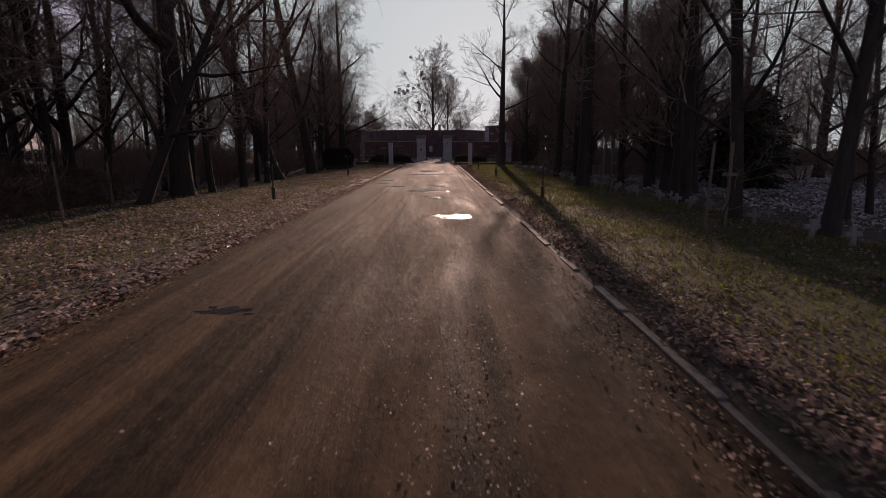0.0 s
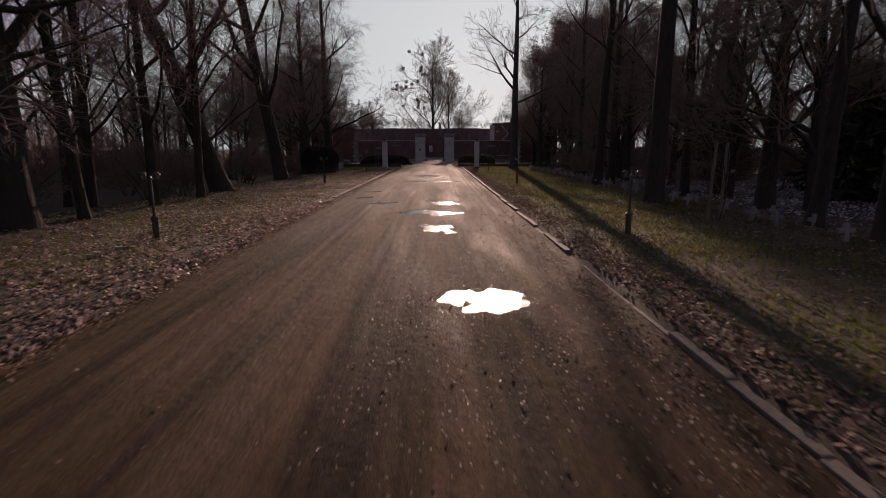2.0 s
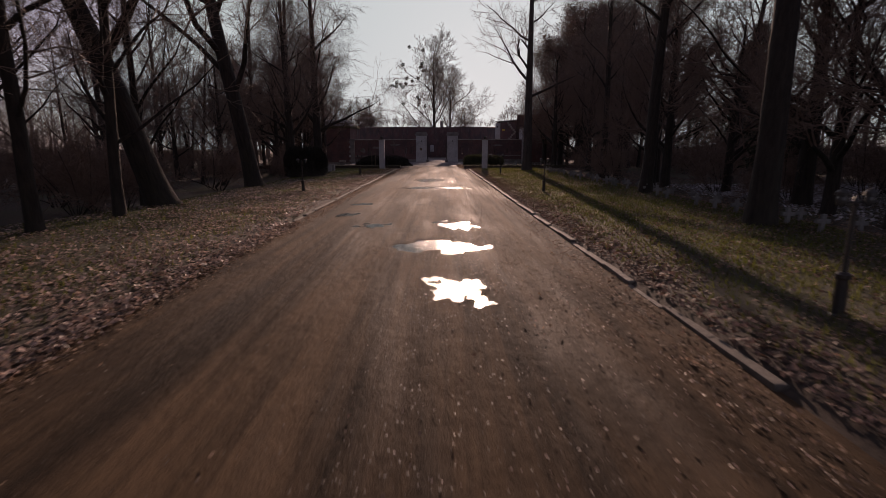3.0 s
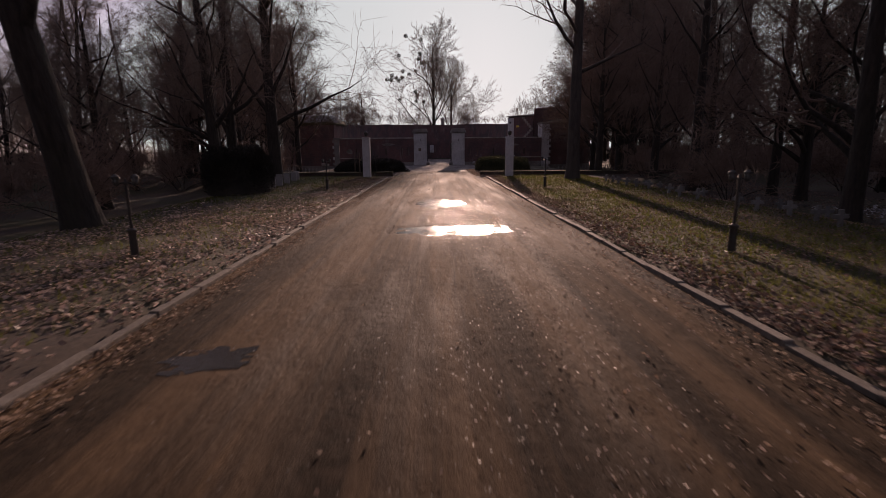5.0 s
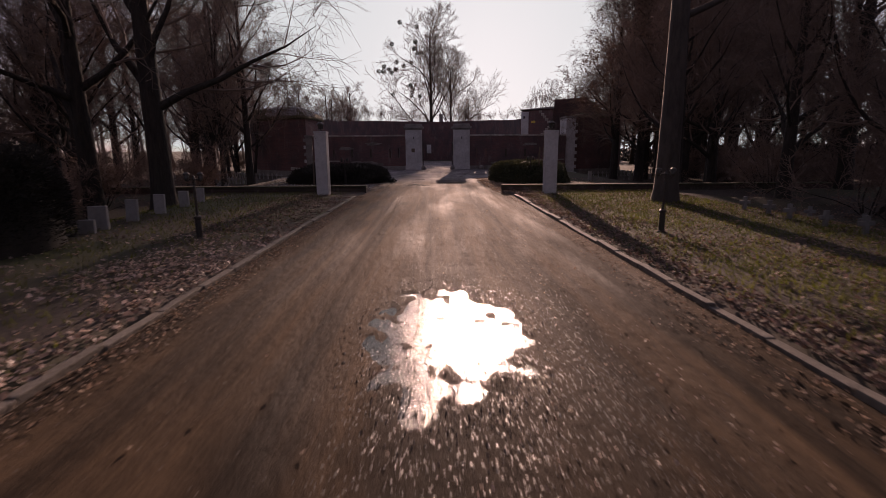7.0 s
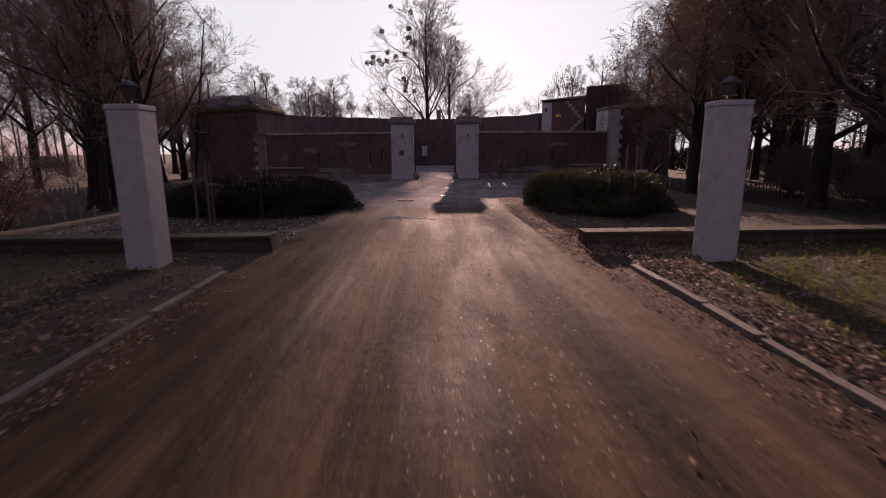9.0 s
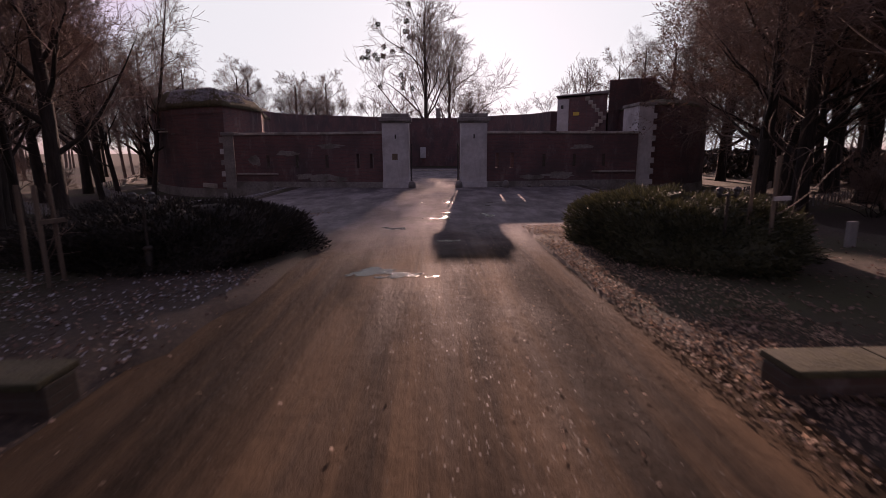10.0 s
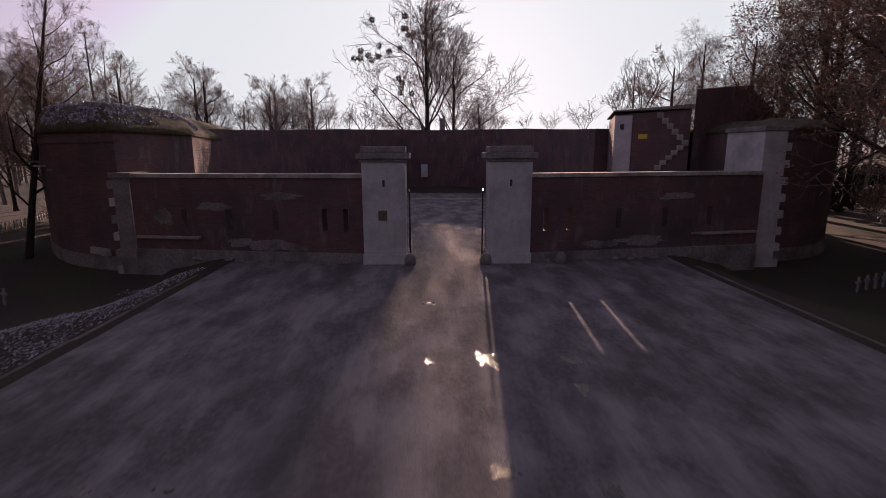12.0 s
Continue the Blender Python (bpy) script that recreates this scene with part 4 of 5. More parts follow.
# ---- evergreens ----
def conifer(seed, height, radius, boughs, sprays=16, rounded=False):
    r = np.random.default_rng(seed)
    wood, v, f = Tubes(), [], []
    wood.add([(0, 0, -0.2), (0.05, 0, height * 0.5), (0, 0.04, height)], [height * 0.018 + 0.05, height * 0.011 + 0.03, 0.02], 8)
    for i in range(boughs):
        q = 0.06 + 0.93 * (i + r.random()) / boughs
        a = i * 2.4 + r.normal(0, 0.3)
        length = radius * (math.sin(math.pi * (0.12 + 0.85 * q)) ** 0.6 if rounded else (1.06 - q) ** 0.8) * r.uniform(0.65, 1.15)
        h = height * q
        pts = [np.array([math.cos(a), math.sin(a), 0]) * length * s + np.array([0, 0, h - length * (0.35 * s - 0.1 * s * s)]) for s in (0, 0.35, 0.7, 1.0)]
        wood.add(pts, [0.035, 0.025, 0.016, 0.006], 4)
        for _ in range(sprays):
            s = r.uniform(0.2, 1.0)
            p = np.array([math.cos(a), math.sin(a), 0]) * length * s + np.array([0, 0, h - length * (0.35 * s - 0.1 * s * s)])
            p = p + r.normal(0, 0.12, 3)
            d = unit(np.array([math.cos(a + r.normal(0, 0.8)), math.sin(a + r.normal(0, 0.8)), -0.35 + r.normal(0, 0.25)])) * r.uniform(0.25, 0.55)
            w = unit(np.cross(d, r.normal(0, 1, 3))) * r.uniform(0.04, 0.09)
            for k in range(3):
                b = p + d * (k / 3)
                e = d * 0.5 + unit(np.cross(d, w)) * r.normal(0, 0.09)
                o = len(v)
                v.extend([(b - w).tolist(), (b + w).tolist(), (b + e).tolist()])
                f.append((o, o + 1, o + 2))
    return wood, v, f


def conifer_thing(seed, height, radius, boughs, at, label, sprays=16, rounded=False):
    wood, v, f = conifer(seed, height, radius, boughs, sprays, rounded)
    e = thing("conifer", (0, 0, 0), label, "conifer", "evergreens")
    part("trunk", wood.mesh("trunk", BARK), None, e)
    part("foliage", mesh_of("foliage", v, f, NEEDLES), None, e)
    e.matrix_basis = pose(*at)
    return e


spruce = conifer_thing(31, 16, 4.4, 230, (38, 80, 0), "tall dark spruce with drooping boughs", 26)
thuja = conifer_thing(32, 5.6, 2.3, 190, at_ground(18.4, 20), "dense dark evergreen with a rounded top", 30, True)
for src, x, y, s in ((oak, 24.5, 76, 1.15), (oak, 29, 72, 1.1), (bushy, 26, 80, 1.3), (oak, 30, 84, 1.1), (spruce, 36, 62, 1.0),
                     (thuja, 20.2, 33, 0.8), (spruce, 41, 72, 1.0)):
    copy_thing(src, pose(*at_ground(x, y), 0, 0, rt.uniform(0, 360)) @ Matrix.Scale(s, 4))


def bush(seed, rx, ry, h, count, spray, material, lump=0.25, sprawl=0.6, square=1.0):
    """A low spreading bush: sprays of foliage standing out of a lumpy dark body."""
    r = np.random.default_rng(seed)

    def surf(a, e):
        k = 1 + lump * noise.noise(Vector((math.cos(a) * 1.7, math.sin(a) * 1.7, e * 1.8 + seed)))
        return np.array([rx * math.cos(a) * math.cos(e) ** (0.7 * square) * k, ry * math.sin(a) * math.cos(e) ** (0.7 * square) * k, h * math.sin(e) ** (0.85 * square) * k])

    cv, cf, na, ne = [], [], 28, 8
    for j in range(ne + 1):
        for i in range(na):
            cv.append((surf(2 * math.pi * i / na, max(1e-4, j / ne * math.pi / 2)) * 0.9).tolist())
    for j in range(ne):
        for i in range(na):
            q = (i + 1) % na
            cf.append((j * na + i, j * na + q, (j + 1) * na + q, (j + 1) * na + i))
    v, f = [], []
    for _ in range(count):
        a, e = r.uniform(0, 6.283), math.asin(r.uniform(0.0, 1.0))
        p = surf(a, max(e, 1e-3)) * r.uniform(0.84, 1.02)
        out = unit(np.array([math.cos(a) * math.cos(e), math.sin(a) * math.cos(e), 0.35 + math.sin(e) * sprawl]) + r.normal(0, 0.35, 3))
        d = out * spray * r.uniform(0.5, 1.3)
        w = unit(np.cross(d, r.normal(0, 1, 3))) * spray * r.uniform(0.08, 0.2)
        o = len(v)
        v.extend([(p - w).tolist(), (p + w).tolist(), (p + d + r.normal(0, spray * 0.15, 3)).tolist()])
        f.append((o, o + 1, o + 2))
    return (cv, cf), (v, f)


def bush_thing(name, seed, rx, ry, h, at, label, material, category, count=9000, spray=0.16, lump=0.25, rz=0, square=1.0):
    body, sprays = bush(seed, rx, ry, h, count, spray, material, lump, 0.6, square)
    e = thing(name, at, label, category, rz=rz)
    part("inner_body", mesh_of("inner_body", *body, material, True), None, e)
    part("foliage", mesh_of("foliage", *sprays, material), None, e)
    return e


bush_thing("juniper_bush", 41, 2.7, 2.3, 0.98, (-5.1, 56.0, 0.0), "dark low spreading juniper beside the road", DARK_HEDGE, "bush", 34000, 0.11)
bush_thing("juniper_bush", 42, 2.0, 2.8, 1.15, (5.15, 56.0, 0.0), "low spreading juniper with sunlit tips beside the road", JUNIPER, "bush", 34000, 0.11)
bush_thing("hedge", 43, 1.3, 1.5, 1.9, at_ground(-8.15, 37.4), "dark clipped rounded hedge on the grass edge", DARK_HEDGE, "hedge", 40000, 0.09, 0.12, square=0.5)
bush_thing("hedge", 44, 1.2, 9.0, 1.8, (-11.0, 1.5, -0.3), "reddish-brown beech hedge beside the lawn", HEDGE, "hedge", 26000, 0.12, 0.12)


# ---- the fort ----
def ring_wall(name, pts, thick, z0, z1, material, label, tops=None):
    """A wall of given thickness along a plan line (its outer face), as one solid."""
    p = [np.array(q, float) for q in pts]
    inner = []
    for i, q in enumerate(p):
        a, b = p[max(i - 1, 0)], p[min(i + 1, len(p) - 1)]
        t = unit(b - a)
        inner.append(q + np.array([-t[1], t[0]]) * thick)
    n = len(p)
    tops = tops or [z1] * n
    v = [(*q, z0) for q in p] + [(*q, z0) for q in inner] + [(*q, h) for q, h in zip(p, tops)] + [(*q, h) for q, h in zip(inner, tops)]
    f = []
    for i in range(n - 1):
        f += [(i, i + 1, 2 * n + i + 1, 2 * n + i), (n + i + 1, n + i, 3 * n + i, 3 * n + i + 1), (2 * n + i, 2 * n + i + 1, 3 * n + i + 1, 3 * n + i)]
    f += [(0, 2 * n, 3 * n, n), (n - 1, 2 * n - 1, 4 * n - 1, 3 * n - 1)]
    ob = new(name, mesh_of(name, v, f, material))
    return tagged(ob, label, "wall", kind="structure") if label else ob


def turf_mound(name, pts, z0, rise, label, seed, levels):
    c = np.mean(np.array(pts, float), 0)
    dense = []
    for i in range(len(pts)):
        a, b = np.array(pts[i], float), np.array(pts[(i + 1) % len(pts)], float)
        dense += [a + (b - a) * k / 5 for k in range(5)]
    v, f, n = [], [], len(dense)
    for s, h in levels:
        for q in dense:
            xy = c + (q - c) * s
            v.append((xy[0], xy[1], z0 + rise * h + (0.12 * n2(xy[0], xy[1], 0.9, seed) if h else -0.02)))
    for j in range(len(levels) - 1):
        for i in range(n):
            q = (i + 1) % n
            f.append((j * n + i, j * n + q, (j + 1) * n + q, (j + 1) * n + i))
    f.append(tuple(reversed(range(n))))
    return tagged(new(name, mesh_of(name, v, f, TURF, True)), label, "earthwork", kind="structure")


def smooth_line(pts, k=5):
    """A rounded line through the plan points."""
    p = [np.array(q, float) for q in pts]
    p = [2 * p[0] - p[1]] + p + [2 * p[-1] - p[-2]]
    out = []
    for i in range(1, len(p) - 2):
        for j in range(k):
            t = j / k
            out.append(0.5 * ((2 * p[i]) + (p[i + 1] - p[i - 1]) * t + (2 * p[i - 1] - 5 * p[i] + 4 * p[i + 1] - p[i + 2]) * t * t
                              + (3 * p[i] - p[i - 1] - 3 * p[i + 1] + p[i + 2]) * t ** 3))
    out.append(p[-2])
    return [tuple(q) for q in out]


WALL_Y, WALL_TOP = 73.95, 3.07


def front_wall(name, at, turn, d, length, slits, label):
    """The loopholed front wall, running from the gate outwards (d: +1 east, -1 west), pierced by narrow slits."""
    def span(bm, a, b, y0, y1, z0, z1, bevel=0.0):
        add_box(bm, min(a * d, b * d), max(a * d, b * d), y0, y1, z0, z1, bevel=bevel)

    bm = bmesh.new()
    span(bm, 0, length, 0, 0.5, -1.6, 1.05)
    span(bm, 0, length, 0, 0.5, 1.86, WALL_TOP - 0.14)
    edges = [0] + [e for s in sorted(slits) for e in (s - 0.1, s + 0.1)] + [length]
    for a, b in zip(edges[0::2], edges[1::2]):
        span(bm, a, b, 0, 0.5, 1.05, 1.86)
    w = part(name, bm, BRICK, None)
    w.matrix_basis = pose(*at, 0, 0, turn)
    tagged(w, label, "wall", kind="structure")
    x = 0.0
    while x < length - 0.05:
        e = min(x + 1.05, length)
        bm = bmesh.new()
        span(bm, x + 0.006, e - 0.006, -0.07, 0.57, WALL_TOP - 0.14, WALL_TOP, 0.02)
        part("coping_stone", bm, COPING, w)
        x = e
    bm = bmesh.new()
    span(bm, 0, length, -0.09, 0.02, -1.6, 0.3, 0.03)
    part("plinth", bm, STONE, w)
    for k in range(3):
        x = length * (0.36 + 0.2 * k)
        bm = bmesh.new()
        span(bm, x, x + 0.16, -0.05, 0.02, 1.1, 1.8, 0.01)
        part("blind_slot", bm, MOSSY, w)
    return w


wall_w = front_wall("wall_west", (-2.58, WALL_Y, 0), -9.2, -1, 8.8, [0.64, 1.42], "dark red brick wall with loopholes beside the fort gate")
wall_e = front_wall("wall_east", (3.2, WALL_Y, 0), 7.9, 1, 9.1, [0.6, 1.47], "dark red brick wall with loopholes beside the fort gate")
# added slab, no known part of the fort: stops sun through the west slits
part("slit_sun_block", box(-3.4, 0.2, 2.4, 2.8, -0.4, 2.6, bevel=0.02), STONE, wall_w, "added grey slab that keeps sun out of the loopholes")
part("ledge", box(-8.7, -6.2, -0.12, 0.02, 0.7, 0.8, bevel=0.02), COPING, wall_w, "pale stone ledge on the brick wall")
part("ledge", box(6.3, 9.0, -0.12, 0.02, 0.74, 0.84, bevel=0.02), COPING, wall_e, "pale stone ledge on the brick wall")


def ragged_patch(host, x, z, w, h, seed, material, label):
    """A thin crumbling patch with a ragged outline on the face of a wall."""
    n = 40
    ring = []
    for i in range(n):
        a = 2 * math.pi * i / n
        k = 1 + 0.55 * n2(math.cos(a) * 1.5, math.sin(a) * 1.5, 1.0, seed) + 0.3 * n2(math.cos(a) * 5, math.sin(a) * 5, 1.0, seed + 3)
        ring.append((x + w * math.cos(a) * k, z + h * math.sin(a) * k))
    v = [(p, -0.016, q) for p, q in ring] + [(p, 0.02, q) for p, q in ring]
    f = [tuple(range(n))] + [(i, n + i, n + (i + 1) % n, (i + 1) % n) for i in range(n)]
    part("old_plaster", mesh_of("old_plaster", v, f, material), None, host, label)


for x, z, w, h, k in ((-3.6, 0.55, 0.9, 0.2, 1.3), (-2.6, 0.45, 0.5, 0.14, 4.1), (-4.7, 0.62, 0.5, 0.16, 7.7), (-5.6, 1.9, 0.7, 0.14, 2.9), (-3.1, 2.3, 0.8, 0.13, 9.2), (-7.6, 1.5, 0.35, 0.3, 5.5)):
    ragged_patch(wall_w, x, z, w, h, k, STONE, "rest of crumbling grey plaster")
for x, z, w, h, k in ((2.6, 0.5, 0.7, 0.15, 3.7), (4.4, 0.6, 0.9, 0.16, 6.1), (5.6, 2.2, 0.7, 0.12, 8.3)):
    ragged_patch(wall_e, x, z, w, h, k, STONE, "rest of crumbling grey plaster")


def gate_pillar(x0, x1, label):
    e = thing("gate_pillar", ((x0 + x1) / 2, 73.58, 0), label, "gate pillar", "pillars of the fort gate")
    w = (x1 - x0) / 2
    part("base", box(-w - 0.04, w + 0.04, -0.04, 1.25, -0.3, 0.34, bevel=0.03), PLASTER, e)
    bm = bmesh.new()
    add_box(bm, -w, w, 0.0, 1.2, 0.34, 3.48, bevel=0.015)
    part("shaft", bm, PLASTER, e)
    bm = bmesh.new()
    for a, b, c, d in ((-w + 0.16, -w + 0.2, 1.48, 3.2), (w - 0.2, w - 0.16, 1.48, 3.2), (-w + 0.16, w - 0.16, 1.46, 1.5)):
        add_box(bm, a, b, -0.018, 0.01, c, d)
    part("panel_moulding", bm, PLASTER, e)
    # no recess is cut: a black strip gives the dark of the slot
    part("slot_shade", box(-0.04, 0.04, -0.012, 0.02, 2.66, 2.88), IRON, e, "narrow black strip standing for the shade in a slot")
    bm = bmesh.new()
    add_box(bm, -w - 0.06, w + 0.06, -0.06, 1.26, 3.48, 3.58, bevel=0.02)
    add_box(bm, -w - 0.16, w + 0.16, -0.16, 1.36, 3.582, 3.78, bevel=0.03)
    add_box(bm, -w - 0.02, w + 0.02, -0.02, 1.22, 3.782, 4.0, bevel=0.04)
    part("cap", bm, STONE, e, "stepped grey stone cap")
    return e


pil_w = gate_pillar(-2.566, -1.114, "square plastered gate pillar with a brown plaque")
pil_e = gate_pillar(1.742, 3.175, "square plastered gate pillar with a stone cap")
part("plaque", box(-0.2, 0.1, -0.03, 0.01, 1.52, 1.86, bevel=0.006), RUSTY, pil_w, "small brown metal plaque")
for x, y in ((-0.98, 73.5), (1.62, 73.5), (4.25, 73.55)):
    v, f = lathe([(0.2, -0.1), (0.2, 0.15), (0.16, 0.3), (0.07, 0.38)], 12)
    g = new("wheel_guard_stone", mesh_of("wheel_guard_stone", v, f, STONE, True))
    g.matrix_basis = pose(x, y, 0)
    tagged(g, "worn rounded guard stone at the wall foot", "guard stone", "guard stones")


def gate_leaf(x, turn, label):
    e = thing("gate_leaf", (x, 74.7, 0.06), label, "gate", "leaves of the iron gate", rz=turn)
    bm = bmesh.new()
    for a in ((0, 0.05, 0, 2.35), (1.25, 1.3, 0, 2.35)):
        add_box(bm, a[0], a[1], -0.025, 0.025, a[2], a[3])
    for z in (0.0, 1.1, 2.3):
        add_box(bm, 0.05, 1.25, -0.02, 0.02, z, z + 0.05)
    part("gate_frame", bm, IRON, e)
    part("sheet_panel", box(0.05, 1.25, -0.008, 0.008, 0.05, 1.1), IRON, e)
    for i in range(9):
        part("bar", box(0.15 + i * 0.12, 0.172 + i * 0.12, -0.011, 0.011, 1.15, 2.3), IRON, e)
    return e


gate_leaf(-1.02, 93, "black iron gate leaf standing open")
gate_leaf(1.62, 84, "black iron gate leaf standing open")

# rounded brick bastions at both ends, with turf over them
def bastion(name, line, back, top, label):
    plan = line + back
    n = len(plan)
    v = [(*p, -1.6) for p in plan] + [(*p, top) for p in plan]
    f = [(i, (i + 1) % n, n + (i + 1) % n, n + i) for i in range(n)] + [tuple(reversed(range(n))), tuple(range(n, 2 * n))]
    ob = tagged(new(name, mesh_of(name, v, f, BRICK)), label, "bastion", kind="structure")
    c = np.mean(np.array(line, float), 0) + np.array((0, 6))
    outer = [tuple(np.array(q) + unit(np.array(q) - c) * 0.08) for q in line]
    o = ring_wall("plinth", outer, 0.3, -1.6, -0.15, STONE, "")
    o.parent = ob
    o = ring_wall("string_course", [tuple(np.array(q) + unit(np.array(q) - c) * 0.06) for q in line], 0.2, top - 0.4, top - 0.28, BRICK, "")
    o.parent = ob
    return ob


drum_w = smooth_line([(-21.2, 92), (-21.2, 87), (-19.8, 82.8), (-17.4, 79.4), (-14.9, 77.1), (-11.9, 75.75)])
drum_e = smooth_line([(13.2, 76.3), (15.9, 77.2), (18.4, 79.4), (20.2, 82.8), (21.2, 88), (21.0, 93)])
bastion("wall_bastion_west", drum_w, [(-11.3, 80.6), (-13.2, 87), (-13.6, 92)], 4.6, "rounded dark red brick bastion")
bastion("wall_bastion_east", drum_e, [(15.5, 93), (13.6, 88.5), (13.2, 79)], 4.65, "rounded dark red brick bastion")
turf_w = turf_mound("turf_west", drum_w + [(-11.3, 80.6), (-13.2, 87), (-13.6, 92)], 4.61, 1.25, "turf-covered roof of the bastion with dry leaves", 3.1,
                    [(1.02, 0.0), (0.99, 0.25), (0.93, 0.55), (0.84, 0.82), (0.68, 0.97), (0.35, 1.0), (0.02, 1.0)])
turf_mound("turf_east", drum_e + [(15.5, 93), (13.6, 88.5), (13.2, 79)], 4.66, 0.6, "turf-covered roof of the bastion", 4.7,
           [(1.02, 0.0), (0.98, 0.25), (0.88, 0.55), (0.72, 0.82), (0.5, 0.96), (0.25, 1.0), (0.02, 1.0)])


r = np.random.default_rng(9)
fv, ff = [], []
for p in turf_w.data.polygons:
    if len(p.vertices) == 4 and p.center.z > 4.8 and -17.2 < p.center.x < -11.8 and p.center.y < 83:
        for _ in range(int(p.area * 480 * max(0.0, 0.45 + n2(p.center.x, p.center.y, 0.8, 5.0)))):
            a, b, c = (np.array(turf_w.data.vertices[i].co) for i in list(p.vertices)[:3])
            u, w = r.random(2)
            q = a + (b - a) * u + (c - b) * w + np.array([0, 0, 0.03])
            d, e = r.normal(0, 0.035, 3), r.normal(0, 0.028, 3)
            o = len(fv)
            fv += [(q - d).tolist(), (q + e).tolist(), (q + d).tolist(), (q - e).tolist()]
            ff.append((o, o + 1, o + 2, o + 3))
tagged(new("leaves_on_turf", mesh_of("leaves_on_turf", fv, ff, FROST)), "pale frosted leaves on the bastion roof", "leaves", kind="stuff")


def end_pier(x0, x1, y0, y1, top, teeth, material, label):
    e = thing("wall_pier", ((x0 + x1) / 2, y0, 0), label, "pier", kind="structure")
    w, d = (x1 - x0) / 2, y1 - y0
    part("shaft", box(-w, w, 0, d, -1.6, top, bevel=0.02), material, e)
    for i in range(1, 20, 2):
        z = -1.0 + i * 0.32
        if z + 0.3 < top:
            a, b = (w - 0.02, w + 0.2) if teeth > 0 else (-w - 0.2, -w + 0.02)
            part("quoin", box(a, b, 0.0, 0.4, z, z + 0.3, bevel=0.012), PLASTER if i % 4 == 1 else material, e)
    part("cap", box(-w - 0.08, w + 0.12, -0.08, d + 0.05, top, top + 0.18, bevel=0.03), STONE, e)
    return e


end_pier(-11.88, -11.28, 75.32, 76.4, 2.92, -1, STONE, "narrow grey brick pier ending the wall")
end_pier(12.27, 13.15, 75.45, 77.85, 4.54, 1, PLASTER, "tall whitewashed pier with toothed quoins")

# broken courses standing out of the west bastion, and rubble at the foot of the walls
host = bpy.data.objects["wall_bastion_west"]
for i in range(6):
    a = 0.62 + 0.05 * i
    q = drum_w[int(a * (len(drum_w) - 1))]
    o = part("broken_course", box(-0.75 + 0.07 * i, 0.75 - 0.05 * i, -0.22, 0.1, -0.045, 0.045, bevel=0.02), COPING if i % 2 else STONE, host, "broken brick course standing proud")
    o.matrix_basis = pose(q[0] + 0.25 * i, q[1] - 0.1, 3.45 - 0.17 * i, 0, rt.uniform(-2, 2), -28)
o = part("stone_block", box(-0.5, 0.5, -0.12, 0.1, 0, 0.26, bevel=0.03), COPING, host, "pale squared block at the wall foot")
o.matrix_basis = pose(-13.2, 76.2, -0.1, 0, 3, -26)
for i in range(26):
    s = rt.uniform(0.05, 0.14)
    west = i % 2
    d = rt.uniform(0.4, 6.5)
    x, y = (-2.6 - d * 0.987, WALL_Y + d * 0.16 - 0.2) if west else (3.3 + d * 0.99, WALL_Y + d * 0.137 - 0.2)
    bm = bmesh.new()
    bmesh.ops.create_icosphere(bm, subdivisions=2, radius=s)
    for v in bm.verts:
        v.co *= 1 + 0.35 * noise.noise(v.co * 7 + Vector((i, 0, 0)))
        v.co.z *= 0.7
    o = part("rubble_stone", bm, STONE, None)
    o.matrix_basis = pose(x, y - rt.uniform(0, 0.25), road_z(x, y) + s * 0.3, 0, 0, rt.uniform(0, 360))
    tagged(o, "small broken stone lying at the wall foot", "stone", "rubble at the fort wall")

# higher gatehouse block behind, on the right
def slab_block(name, plan, z0, tops, material, label):
    n = len(plan)
    v = [(*p, z0) for p in plan] + [(*p, t) for p, t in zip(plan, tops)]
    f = [(i, (i + 1) % n, n + (i + 1) % n, n + i) for i in range(n)] + [tuple(reversed(range(n))), tuple(range(n, 2 * n))]
    return tagged(new(name, mesh_of(name, v, f, material)), label, "building", kind="structure")


gh = slab_block("gatehouse", [(9.35, 83.0), (12.28, 80.95), (14.2, 87), (11.2, 89)], -0.3, [5.66, 5.8, 5.8, 5.66], BRICK, "red brick gatehouse block of the fort")
roof = slab_block("roof_slab", [(9.2, 82.85), (12.3, 80.7), (14.3, 87.2), (11.1, 89.2)], 5.81, [5.86, 6.0, 6.0, 5.86], STONE, "")
roof.parent = gh
del roof["category"], roof["kind"]
tower = slab_block("tower", [(12.32, 80.75), (16.5, 83.0), (18.2, 88), (16.7, 88.4)], -0.3, [6.66, 7.17, 7.15, 6.9], BRICK, "red brick tower block with a sloping coping")
slab_block("tower_shoulder", [(16.5, 83.02), (18.9, 84.2), (19.6, 88), (18.22, 88)], -0.3, [6.9, 5.6, 5.6, 6.9], BRICK, "sloping brick shoulder beside the tower")


def on_face(a, b, u, z, du, dz, out, material, name, host, label=""):
    """A small slab lying on the upright face that runs from a to b in plan."""
    a, b = np.array(a), np.array(b)
    t = unit(b - a)
    ang = math.degrees(math.atan2(t[1], t[0]))
    ob = part(name, box(-du / 2, du / 2, -out, 0.02, -dz / 2, dz / 2, bevel=0.01), material, host, label)
    p = a + t * u
    ob.matrix_basis = pose(p[0], p[1], z, 0, 0, ang)
    return ob


